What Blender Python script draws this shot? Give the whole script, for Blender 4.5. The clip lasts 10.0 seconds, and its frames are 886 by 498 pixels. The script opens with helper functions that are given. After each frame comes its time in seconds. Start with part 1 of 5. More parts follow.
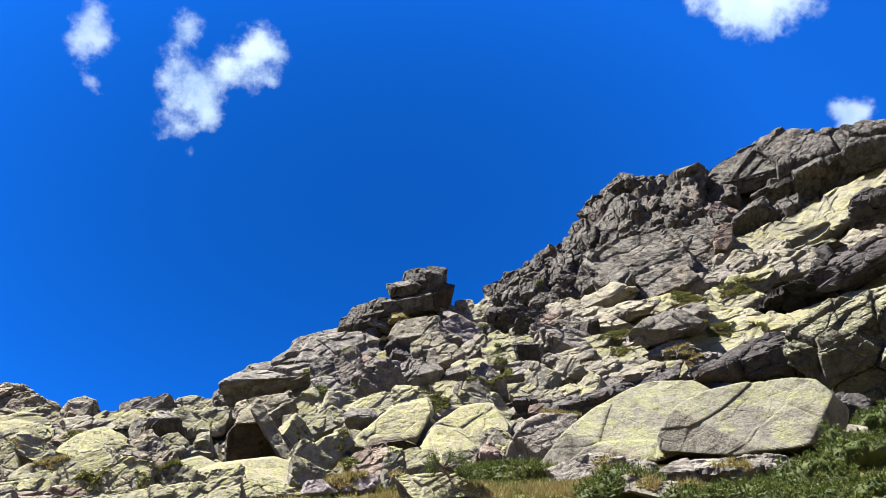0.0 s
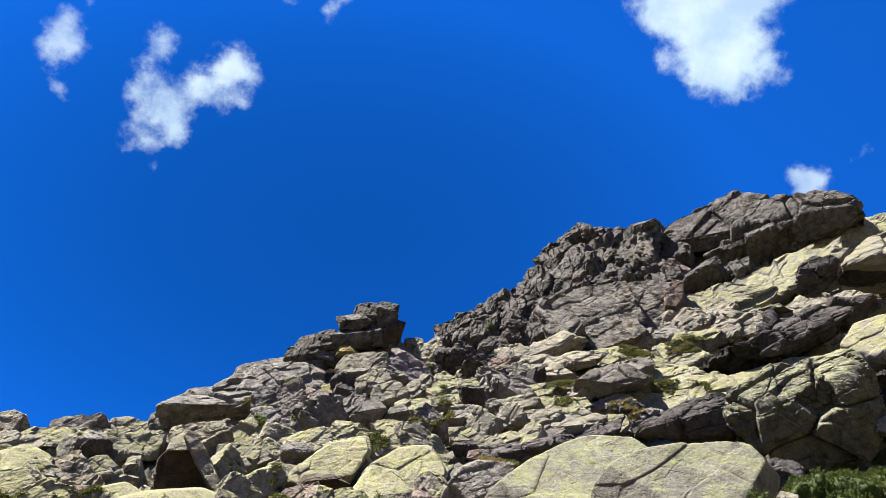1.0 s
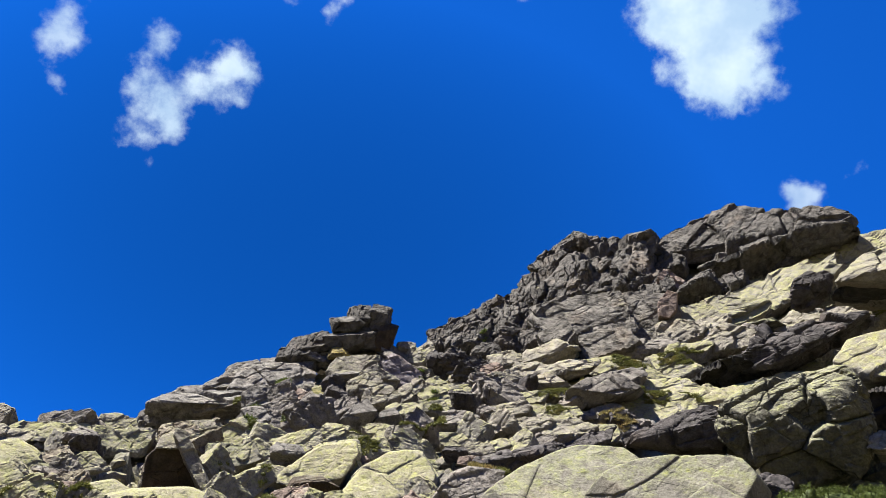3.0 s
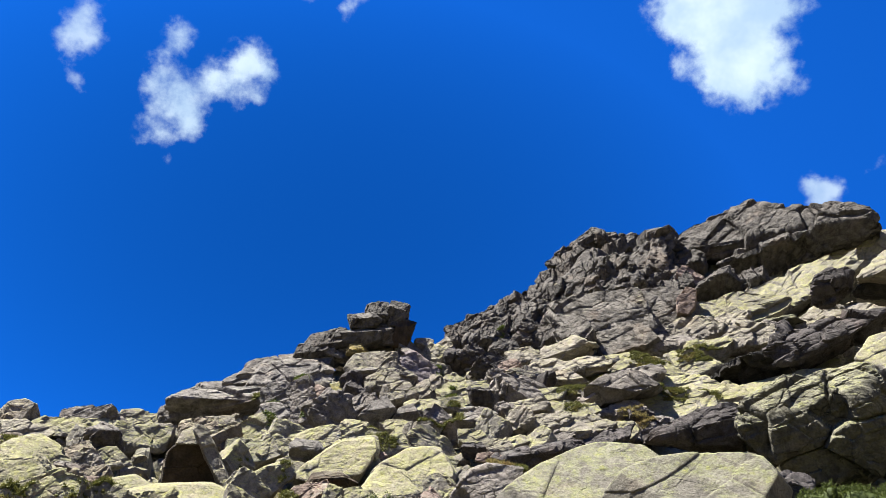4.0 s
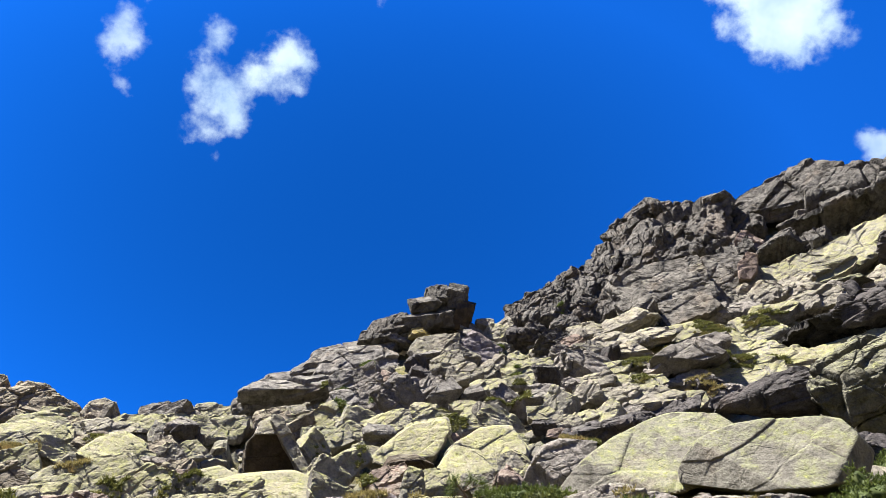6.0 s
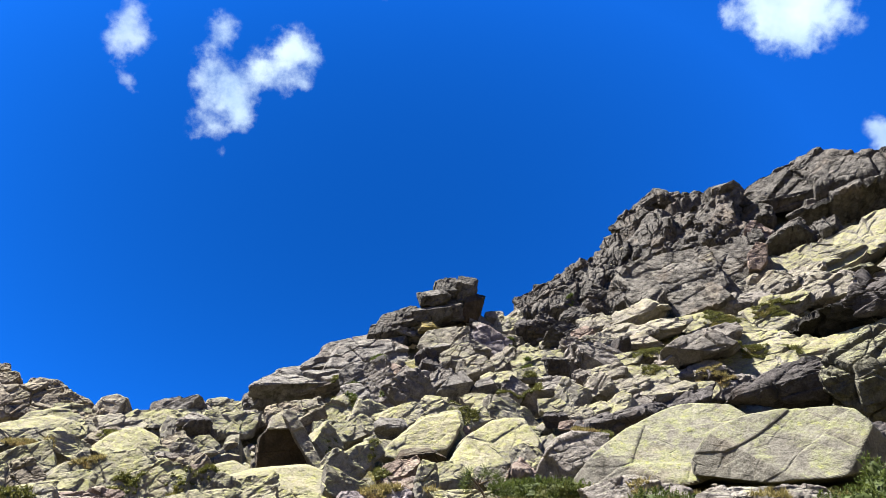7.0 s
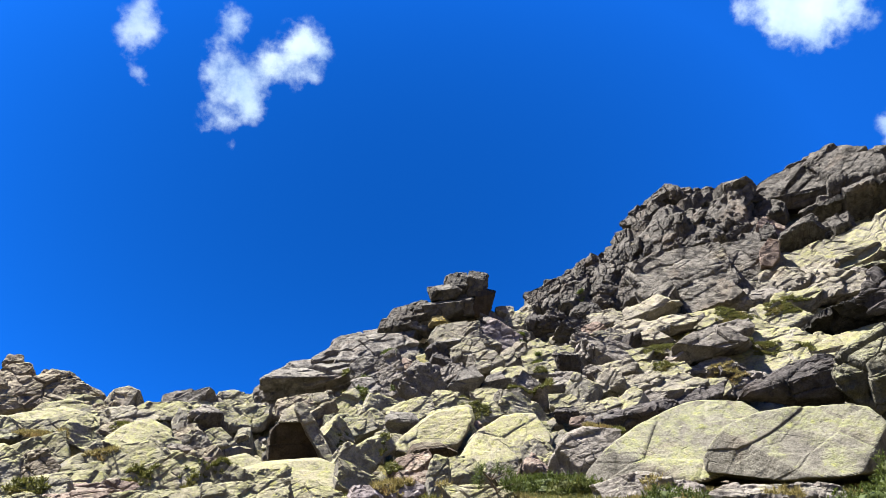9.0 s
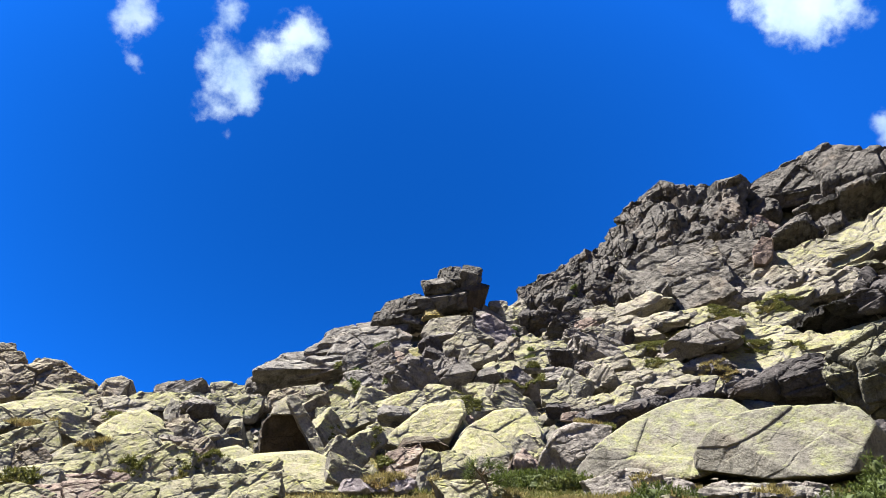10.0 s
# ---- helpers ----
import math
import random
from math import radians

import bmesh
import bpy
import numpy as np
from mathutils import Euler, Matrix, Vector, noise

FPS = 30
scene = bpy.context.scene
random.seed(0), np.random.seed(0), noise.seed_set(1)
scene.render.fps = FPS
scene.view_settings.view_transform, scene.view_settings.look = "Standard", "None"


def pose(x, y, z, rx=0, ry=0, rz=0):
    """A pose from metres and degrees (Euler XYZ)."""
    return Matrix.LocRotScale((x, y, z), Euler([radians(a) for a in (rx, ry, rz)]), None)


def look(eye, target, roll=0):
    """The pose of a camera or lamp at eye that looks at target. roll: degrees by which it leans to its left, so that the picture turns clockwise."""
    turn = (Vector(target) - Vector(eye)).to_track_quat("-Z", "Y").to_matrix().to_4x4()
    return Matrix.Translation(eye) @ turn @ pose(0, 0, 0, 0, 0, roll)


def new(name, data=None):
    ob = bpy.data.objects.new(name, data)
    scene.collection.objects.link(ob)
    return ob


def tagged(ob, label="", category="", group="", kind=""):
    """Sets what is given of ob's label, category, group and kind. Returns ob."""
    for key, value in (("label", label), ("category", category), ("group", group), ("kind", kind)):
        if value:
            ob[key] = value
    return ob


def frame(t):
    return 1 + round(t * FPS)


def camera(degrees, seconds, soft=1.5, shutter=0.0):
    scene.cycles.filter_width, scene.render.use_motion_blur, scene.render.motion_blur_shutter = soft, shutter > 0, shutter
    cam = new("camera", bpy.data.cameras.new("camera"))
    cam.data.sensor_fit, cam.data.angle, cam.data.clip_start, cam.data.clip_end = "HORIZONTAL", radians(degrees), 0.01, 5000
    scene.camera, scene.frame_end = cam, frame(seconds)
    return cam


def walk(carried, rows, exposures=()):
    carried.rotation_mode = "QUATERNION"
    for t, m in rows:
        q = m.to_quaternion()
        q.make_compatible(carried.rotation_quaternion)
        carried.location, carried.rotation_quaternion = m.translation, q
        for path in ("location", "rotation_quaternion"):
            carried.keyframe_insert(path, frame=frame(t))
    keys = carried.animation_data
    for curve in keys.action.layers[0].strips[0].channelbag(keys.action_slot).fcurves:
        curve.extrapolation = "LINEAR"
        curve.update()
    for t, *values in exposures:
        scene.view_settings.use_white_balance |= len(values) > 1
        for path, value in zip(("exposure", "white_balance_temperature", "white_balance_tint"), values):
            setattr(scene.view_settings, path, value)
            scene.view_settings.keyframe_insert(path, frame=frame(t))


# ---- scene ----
FOV = 55.0
cam = camera(FOV, 10.0, soft=0.7)
# seconds, eye x y z, turn x y z in degrees
ROWS = [
    (0.0, 0.000, 0.000, 1.600, 105.025, 3.284, 0.881),
    (0.5, 0.087, 0.018, 1.642, 106.315, 1.419, -1.303),
    (1.0, 0.157, 0.019, 1.683, 107.318, -0.095, -2.927),
    (1.5, 0.140, 0.059, 1.688, 107.914, -0.869, -4.051),
    (2.0, 0.125, 0.073, 1.678, 108.077, -1.192, -4.273),
    (3.5, 0.096, 0.055, 1.706, 107.410, -1.674, -3.381),
    (4.0, 0.078, 0.059, 1.706, 107.344, -1.808, -2.731),
    (4.5, 0.053, 0.034, 1.714, 107.078, -1.842, -1.809),
    (5.0, -0.006, 0.003, 1.712, 106.666, -0.986, -0.557),
    (5.5, -0.071, -0.031, 1.707, 106.273, -0.035, 0.604),
    (6.0, -0.122, -0.071, 1.698, 105.991, 0.587, 1.483),
    (7.5, -0.209, -0.068, 1.718, 105.424, 1.028, 2.189),
    (8.0, -0.228, -0.064, 1.720, 105.420, 0.942, 2.464),
    (8.5, -0.229, -0.076, 1.726, 105.382, 0.795, 2.647),
    (9.0, -0.244, -0.071, 1.724, 105.136, 0.519, 2.578),
    (9.5, -0.234, -0.084, 1.746, 104.904, 0.105, 2.335),
    (10.0, -0.238, -0.103, 1.753, 104.653, -0.130, 2.014),
]
EXPOSURE = 2.4
walk(cam, [(t, pose(x, y, z, rx, ry, rz)) for t, x, y, z, rx, ry, rz in ROWS],
     [(t, EXPOSURE + e) for t, e in ((0.0, 0.0), (0.5, -0.1), (1.0, -0.2), (2.0, -0.27), (3.5, -0.22), (5.0, -0.1), (6.0, -0.02), (7.5, 0.0), (10.0, 0.03))])

# ---- daylight: a high sun ahead and to the left, deep blue mountain sky ----
SUN_EL, SUN_AZ = 61.0, -55.0          # degrees; azimuth from +y towards +x
SUN_POWER, SKY_POWER = 5.0, 0.05
az, el = radians(SUN_AZ), radians(SUN_EL)
to_sun = Vector((math.sin(az) * math.cos(el), math.cos(az) * math.cos(el), math.sin(el)))
sun = new("sun", bpy.data.lights.new("sun", "SUN"))
sun.data.energy, sun.data.angle, sun.data.color = SUN_POWER, radians(0.53), (1.0, 0.965, 0.865)
sun.matrix_world = look(to_sun * 200, (0, 0, 0))


class Nodes:
    """Short hand for a node tree."""

    def __init__(self, tree):
        self.tree = tree
        tree.nodes.clear()

    def add(self, kind, ins=(), **props):
        n = self.tree.nodes.new(kind)
        for k, v in props.items():
            setattr(n, k, v)
        for key, v in (ins.items() if isinstance(ins, dict) else ins):
            self.put(n.inputs[key], v)
        return n

    def put(self, socket, v):
        if isinstance(v, bpy.types.NodeSocket):
            self.tree.links.new(v, socket)
        else:
            socket.default_value = v

    def math(self, op, a, b=0.0, c=0.0, clamp=False):
        n = self.add("ShaderNodeMath", operation=op, use_clamp=clamp)
        for i, v in enumerate((a, b, c)):
            self.put(n.inputs[i], v)
        return n.outputs[0]

    def vec(self, op, a, b=(0, 0, 0)):
        n = self.add("ShaderNodeVectorMath", operation=op)
        self.put(n.inputs[0], a)
        self.put(n.inputs[1], b)
        return n.outputs["Value"] if op in ("DOT_PRODUCT", "LENGTH", "DISTANCE") else n.outputs[0]

    def noise(self, vec, scale, detail=4.0, rough=0.55, warp=0.0):
        return self.add("ShaderNodeTexNoise", {"Vector": vec, "Scale": scale, "Detail": detail, "Roughness": rough, "Distortion": warp}).outputs["Fac"]

    def ramp(self, fac, a, b, lo=0.0, hi=1.0):
        """fac from a..b smoothly to lo..hi"""
        n = self.add("ShaderNodeMapRange", interpolation_type="SMOOTHSTEP")
        for i, v in enumerate((fac, a, b, lo, hi)):
            self.put(n.inputs[i], v)
        return n.outputs[0]

    def mix(self, fac, a, b, blend="MIX"):
        n = self.add("ShaderNodeMix", data_type="RGBA", blend_type=blend)
        for i, v in ((0, fac), (6, a), (7, b)):
            self.put(n.inputs[i], (*v, 1.0) if isinstance(v, tuple) and len(v) == 3 else v)
        return n.outputs[2]


world = bpy.data.worlds.new("mountain_sky")
scene.world = world
world.use_nodes = True
W = Nodes(world.node_tree)
ray = W.add("ShaderNodeTexCoord").outputs["Generated"]
# at this height the deep blue reaches far down: the lookup is lifted towards the zenith
lifted = W.vec("NORMALIZE", W.vec("ADD", W.vec("MULTIPLY", ray, (1.0, 1.0, 0.8)), (0, 0, 0.45)))
sky = W.add("ShaderNodeTexSky", {"Vector": lifted}, sky_type="NISHITA", sun_disc=False, sun_elevation=el, sun_rotation=az,
            altitude=2400.0, air_density=1.0, dust_density=0.2, ozone_density=3.0)
blue = W.mix(1.0, sky.outputs[0], (0.022, 0.298, 0.76), "MULTIPLY")
# deepest blue low in the north, paler towards the haze on either side and overhead
axes = W.add("ShaderNodeSeparateXYZ", {0: ray}).outputs
side = W.math("ADD", W.math("MULTIPLY", W.math("ARCTAN2", axes[0], axes[1]), 57.3), 8.0)
rise = W.math("SUBTRACT", W.math("MULTIPLY", W.math("ARCSINE", axes[2]), 57.3), 16.0)
paler = W.math("ADD", W.math("MULTIPLY", W.math("MULTIPLY", side, side), 0.0008), W.math("MULTIPLY", W.math("MULTIPLY", rise, rise), 0.0024))
stops = W.math("MINIMUM", W.math("SUBTRACT", paler, 0.46), 0.38)
tint = W.math("POWER", 2.0, stops)
blue = W.mix(1.0, blue, W.add("ShaderNodeCombineColor", {0: W.math("POWER", 2.0, W.math("MULTIPLY", stops, 1.5)), 1: tint, 2: tint}).outputs[0], "MULTIPLY")


def bearing_dir(b, e):
    """Unit vector at bearing b and height e, in degrees."""
    b, e = radians(b), radians(e)
    return (math.sin(b) * math.cos(e), math.cos(b) * math.cos(e), math.sin(e))


def cloud(puffs, strength, seed):
    """Cover of one fair-weather cloud: soft puffs (bearing, height, radius in degrees, thickness) that run together, torn by eddies."""
    total = None
    moved = W.vec("ADD", ray, (seed * 1.7, seed * 0.9, seed * 2.3))
    bent = ray
    for scale, much, detail in ((22.0, 0.022, 3.0), (70.0, 0.012, 5.0)):
        eddy = W.add("ShaderNodeTexNoise", {"Vector": moved, "Scale": scale, "Detail": detail, "Roughness": 0.6}).outputs["Color"]
        bent = W.vec("ADD", bent, W.vec("MULTIPLY", W.vec("SUBTRACT", eddy, (0.5, 0.5, 0.5)), (much, much, much)))
    for b, e, r, thick in puffs:
        d = W.math("DIVIDE", W.vec("DISTANCE", bent, bearing_dir(b, e)), radians(r))
        near = W.math("MULTIPLY", W.math("POWER", 2.718, W.math("MULTIPLY", W.math("MULTIPLY", d, d), -1.25)), thick)
        total = near if total is None else W.math("ADD", total, near)
    rag = W.noise(moved, 38.0, 8.0, 0.6)
    shape = W.math("ADD", total, W.math("MULTIPLY", W.math("MULTIPLY", W.math("SUBTRACT", rag, 0.53), 2.3), W.ramp(total, 0.03, 0.45)))
    return W.ramp(shape, 0.24, 1.55, 0.0, strength)


CLOUDS = [
    ([(-17.01, 25.75, 1.67, 1.20), (-16.13, 24.35, 1.37, 0.95), (-14.95, 26.87, 1.07, 1.00), (-13.39, 27.50, 1.67, 1.05), (-12.55, 28.70, 1.37, 0.95), (-11.28, 28.16, 0.84, 0.78), (-12.24, 26.22, 0.84, 0.67), (-17.68, 29.61, 1.03, 0.78), (-17.32, 28.56, 0.91, 0.69), (-18.72, 27.81, 0.84, 0.59), (-19.04, 26.80, 0.99, 0.62), (-18.89, 25.87, 0.91, 0.59), (-18.78, 23.55, 1.29, 0.69), (-17.52, 22.90, 0.76, 0.55), (-19.01, 22.65, 0.61, 0.52), (-17.38, 21.45, 0.46, 0.44)], 0.92, 1),
    ([(-24.00, 28.72, 1.14, 0.87), (-23.04, 28.00, 1.03, 0.89), (-24.84, 27.63, 0.99, 0.78), (-23.77, 25.46, 0.84, 0.87), (-24.09, 30.05, 0.84, 0.65), (-24.48, 26.67, 0.76, 0.58)], 0.75, 2),
    ([(19.87, 33.11, 2.28, 1.10), (18.73, 31.60, 1.07, 0.80), (22.41, 31.94, 2.74, 1.30), (25.10, 31.22, 1.60, 1.10), (27.56, 31.90, 1.29, 0.69), (21.60, 29.60, 1.98, 1.20), (23.59, 28.65, 2.13, 1.20), (26.03, 28.58, 1.37, 0.69), (26.45, 26.98, 1.14, 0.69), (22.22, 27.68, 1.60, 1.05), (24.37, 27.20, 1.37, 0.84), (24.04, 25.83, 0.57, 0.65), (19.13, 28.72, 0.76, 0.59), (21.59, 36.13, 3.80, 1.20), (26.34, 35.06, 3.04, 1.00)], 1.0, 3),
    ([(27.38, 20.19, 1.03, 0.92), (28.38, 20.17, 0.76, 0.81), (26.92, 20.77, 0.57, 0.81), (27.98, 19.37, 0.91, 0.89), (31.08, 21.34, 0.61, 0.78), (30.20, 21.05, 0.38, 0.49)], 0.75, 4),
    ([(-5.81, 32.79, 0.91, 0.87), (-4.76, 33.66, 0.65, 0.73), (-8.86, 33.44, 0.91, 0.81), (8.89, 34.28, 0.76, 0.65), (-22.62, 30.89, 0.46, 0.65)], 0.75, 5),
]
cover = None
for puffs, strength, seed in CLOUDS:
    c = cloud(puffs, strength, seed)
    cover = c if cover is None else W.math("MAXIMUM", cover, c)
shade = W.noise(ray, 14.0, 4.0)
white = W.mix(W.ramp(shade, 0.35, 0.7), (2.3, 3.2, 4.3), (3.7, 4.5, 5.1))
final = W.mix(cover, blue, white)
W.add("ShaderNodeOutputWorld", {"Surface": W.add("ShaderNodeBackground", {"Color": final, "Strength": SKY_POWER}).outputs[0]})


# ---- materials ----
def material(name):
    m = bpy.data.materials.new(name)
    m.use_nodes = True
    return m, Nodes(m.node_tree)


def finish(N, colour, rough, bump_height, bump_dist, strength=1.0, spec=0.3):
    b = N.add("ShaderNodeBump", {"Height": bump_height, "Distance": bump_dist, "Strength": strength})
    s = N.add("ShaderNodeBsdfPrincipled", {"Base Color": colour, "Roughness": rough, "Normal": b.outputs[0], "Specular IOR Level": spec})
    N.add("ShaderNodeOutputMaterial", {"Surface": s.outputs[0]})


def rock_material(name, dark, light, lichen, amount, crust=(0.52, 0.50, 0.40), grain=1.0, cracks=1.0, dip=(20, -25, 10)):
    """Weathered granite: two greys, stains, fine cracks, and crust lichen on what faces the sky."""
    m, N = material(name)
    at = N.add("ShaderNodeTexCoord").outputs["Object"]
    info = N.add("ShaderNodeObjectInfo").outputs["Random"]
    shift = N.add("ShaderNodeCombineXYZ", {0: N.math("MULTIPLY", info, 37.0), 1: N.math("MULTIPLY", info, 91.0), 2: N.math("MULTIPLY", info, 53.0)}).outputs[0]
    p = N.vec("ADD", at, shift)
    big = N.noise(p, 0.9, 3.0, 0.5, 0.4)
    mid = N.noise(p, 4.0, 6.0, 0.65, 0.3)
    fine = N.noise(p, 26.0, 5.0, 0.7)
    base = N.mix(N.ramp(mid, 0.3, 0.7), dark, light)
    base = N.mix(N.ramp(big, 0.52, 0.75, 0.0, 0.55), base, tuple(c * f for c, f in zip(light, (1.2, 1.02, 0.88))))
    # dark water stains, drawn out downwards
    run = N.noise(N.vec("MULTIPLY", p, (1.6, 1.6, 0.35)), 2.6, 5.0, 0.6, 0.5)
    base = N.mix(N.ramp(run, 0.54, 0.68, 0.0, 0.62), base, tuple(c * 0.38 for c in dark))
    # cracks
    set_ = N.add("ShaderNodeVectorRotate", {"Vector": p, "Rotation": tuple(radians(a) for a in dip)}, rotation_type="EULER_XYZ").outputs[0]
    bent = N.vec("ADD", N.vec("MULTIPLY", set_, (0.8, 1.0, 1.6)), N.vec("MULTIPLY", N.add("ShaderNodeTexNoise", {"Vector": p, "Scale": 2.2, "Detail": 4.0}).outputs["Color"], (0.16, 0.16, 0.16)))
    cell = N.add("ShaderNodeTexVoronoi", {"Vector": bent, "Scale": 0.8, "Randomness": 0.75}, feature="DISTANCE_TO_EDGE").outputs["Distance"]
    open_ = N.ramp(N.noise(p, 1.1, 2.0), 0.66 - 0.1 * cracks, 0.78 - 0.1 * cracks)
    crack = N.math("MULTIPLY", N.ramp(cell, 0.0, 0.016, 1.0, 0.0), open_)
    # lichen by the slope of the surface, broken up by noise
    up = N.add("ShaderNodeSeparateXYZ", {0: N.add("ShaderNodeNewGeometry").outputs["Normal"]}).outputs[2]
    grow = N.math("ADD", N.math("MULTIPLY", up, 0.75), N.math("ADD", N.math("MULTIPLY", N.noise(p, 2.1, 5.0, 0.65, 0.6), 1.1), N.math("MULTIPLY", big, 0.5)))
    mask = N.math("MULTIPLY", N.ramp(grow, 1.38 - amount, 1.72 - amount), N.ramp(up, -0.15, 0.35))
    tone = N.ramp(N.noise(p, 5.5, 5.0, 0.7), 0.36, 0.64)
    spots = N.ramp(N.noise(p, 11.0, 3.0, 0.6), 0.56, 0.68)
    cover_ = N.mix(tone, crust, lichen)
    cover_ = N.mix(N.math("MULTIPLY", spots, 0.55), cover_, (lichen[0] * 1.18, lichen[1] * 1.16, lichen[2] * 0.62))
    bare = N.ramp(N.noise(p, 3.2, 6.0, 0.7, 0.8), 0.50, 0.62, 0.0, 0.38)
    cover_ = N.mix(bare, cover_, base)
    colour = N.mix(N.math("MULTIPLY", mask, 0.92), base, cover_)
    colour = N.mix(N.ramp(fine, 0.38, 0.68, 0.0, 0.62), colour, N.mix(1.0, colour, (0.42, 0.41, 0.40), "MULTIPLY"))
    colour = N.mix(N.math("MULTIPLY", crack, 0.85), colour, (0.035, 0.03, 0.028))
    wide = N.math("ADD", 0.80, N.math("MULTIPLY", info, 0.28))
    grey = N.add("ShaderNodeCombineColor", {0: wide, 1: wide, 2: wide}).outputs[0]
    colour = N.mix(1.0, colour, grey, "MULTIPLY")
    h = N.math("ADD", N.math("MULTIPLY", mid, 0.03), N.math("ADD", N.math("MULTIPLY", fine, 0.022), N.math("MULTIPLY", crack, -0.06)))
    # broken facets: every small cell is a plane of its own tilt
    for scale, steep in ((2.2, 0.4), (7.0, 0.5), (17.0, 0.45)):
        vor = N.add("ShaderNodeTexVoronoi", {"Vector": bent, "Scale": scale, "Randomness": 0.7})
        rel = N.vec("SUBTRACT", bent, vor.outputs["Position"])
        tilt = N.vec("DOT_PRODUCT", N.vec("SUBTRACT", vor.outputs["Color"], (0.5, 0.5, 0.5)), rel)
        h = N.math("ADD", h, N.math("MULTIPLY", tilt, steep * grain))
    split = N.add("ShaderNodeTexVoronoi", {"Vector": bent, "Scale": 2.3, "Randomness": 0.7}, feature="DISTANCE_TO_EDGE").outputs["Distance"]
    joint = N.math("MULTIPLY", N.ramp(split, 0.0, 0.035, 1.0, 0.0), N.ramp(N.noise(p, 1.5, 3.0), 0.65 - 0.12 * cracks, 0.76 - 0.12 * cracks))
    h = N.math("ADD", h, N.math("MULTIPLY", joint, -0.05 * min(grain, 1.0)))
    colour = N.mix(N.math("MULTIPLY", joint, min(0.75, 0.6 * grain)), colour, (0.02, 0.017, 0.015))
    finish(N, colour, 0.92, h, 1.0, 1.0, 0.2)
    return m


MAT = {
    "lichen": rock_material("lichen_granite", (0.125, 0.115, 0.103), (0.222, 0.205, 0.179), (0.240, 0.236, 0.108), 0.38, (0.230, 0.208, 0.138), 0.38, 0.5),
    "slab": rock_material("smooth_lichen_granite", (0.118, 0.107, 0.092), (0.186, 0.172, 0.146), (0.214, 0.222, 0.104), 0.22, (0.198, 0.190, 0.140), 0.3, 0.5),
    "pale": rock_material("pale_granite", (0.130, 0.115, 0.100), (0.222, 0.200, 0.170), (0.222, 0.21, 0.122), 0.2, (0.228, 0.208, 0.156), 0.5, 0.6),
    "grey": rock_material("grey_granite", (0.100, 0.088, 0.081), (0.196, 0.174, 0.158), (0.22, 0.215, 0.145), 0.0, (0.215, 0.205, 0.185), 0.7),
    # moss and lichen, over a base darkened to carry the overhang's shade
    "mossy": rock_material("shade_darkened_mossy_granite", (0.050, 0.047, 0.038), (0.11, 0.104, 0.078), (0.19, 0.19, 0.09), 0.2, (0.185, 0.178, 0.13), 0.9),
    # dark grey lowered further, so that shade sits in the base colour
    "dark": rock_material("shade_darkened_granite", (0.034, 0.030, 0.030), (0.080, 0.070, 0.070), (0.17, 0.163, 0.112), -0.08, (0.15, 0.139, 0.132), 0.8),
    "crag": rock_material("crag_granite", (0.040, 0.036, 0.034), (0.112, 0.101, 0.093), (0.14, 0.131, 0.098), -0.10, (0.15, 0.138, 0.124), 0.85, 1.7, (-15, 35, 20)),
    "outcrop": rock_material("outcrop_granite", (0.088, 0.080, 0.076), (0.178, 0.162, 0.151), (0.20, 0.192, 0.14), -0.02, (0.20, 0.187, 0.17), 0.7),
    "face": rock_material("pale_crag_granite", (0.068, 0.061, 0.056), (0.145, 0.131, 0.117), (0.18, 0.171, 0.115), 0.04, (0.18, 0.166, 0.145), 1.0, 1.4),
    "pink": rock_material("pink_granite", (0.13, 0.094, 0.08), (0.24, 0.178, 0.15), (0.26, 0.238, 0.178), 0.06, (0.265, 0.228, 0.198), 0.6),
    # rust tones, darkened further so the front's shade is in the colour
    "ochre": rock_material("shade_darkened_rusty_granite", (0.030, 0.022, 0.015), (0.066, 0.049, 0.033), (0.17, 0.158, 0.108), -0.10, (0.155, 0.14, 0.112), 0.6),
    "golden": rock_material("golden_lichen_granite", (0.10, 0.080, 0.040), (0.17, 0.135, 0.058), (0.26, 0.185, 0.022), 0.30, (0.17, 0.14, 0.07), 0.7),
    # black crust; cave shade is put into this near-black colour too
    "black": rock_material("shade_black_crusted_granite", (0.012, 0.011, 0.011), (0.034, 0.031, 0.030), (0.10, 0.098, 0.07), -0.2, (0.08, 0.075, 0.07), 0.9),
    "tan": rock_material("tan_granite", (0.125, 0.100, 0.078), (0.215, 0.182, 0.140), (0.22, 0.205, 0.12), 0.12, (0.225, 0.195, 0.15), 0.6),
    "violet": rock_material("violet_granite", (0.135, 0.113, 0.118), (0.235, 0.202, 0.208), (0.25, 0.23, 0.19), 0.0, (0.225, 0.20, 0.195), 0.6),
}


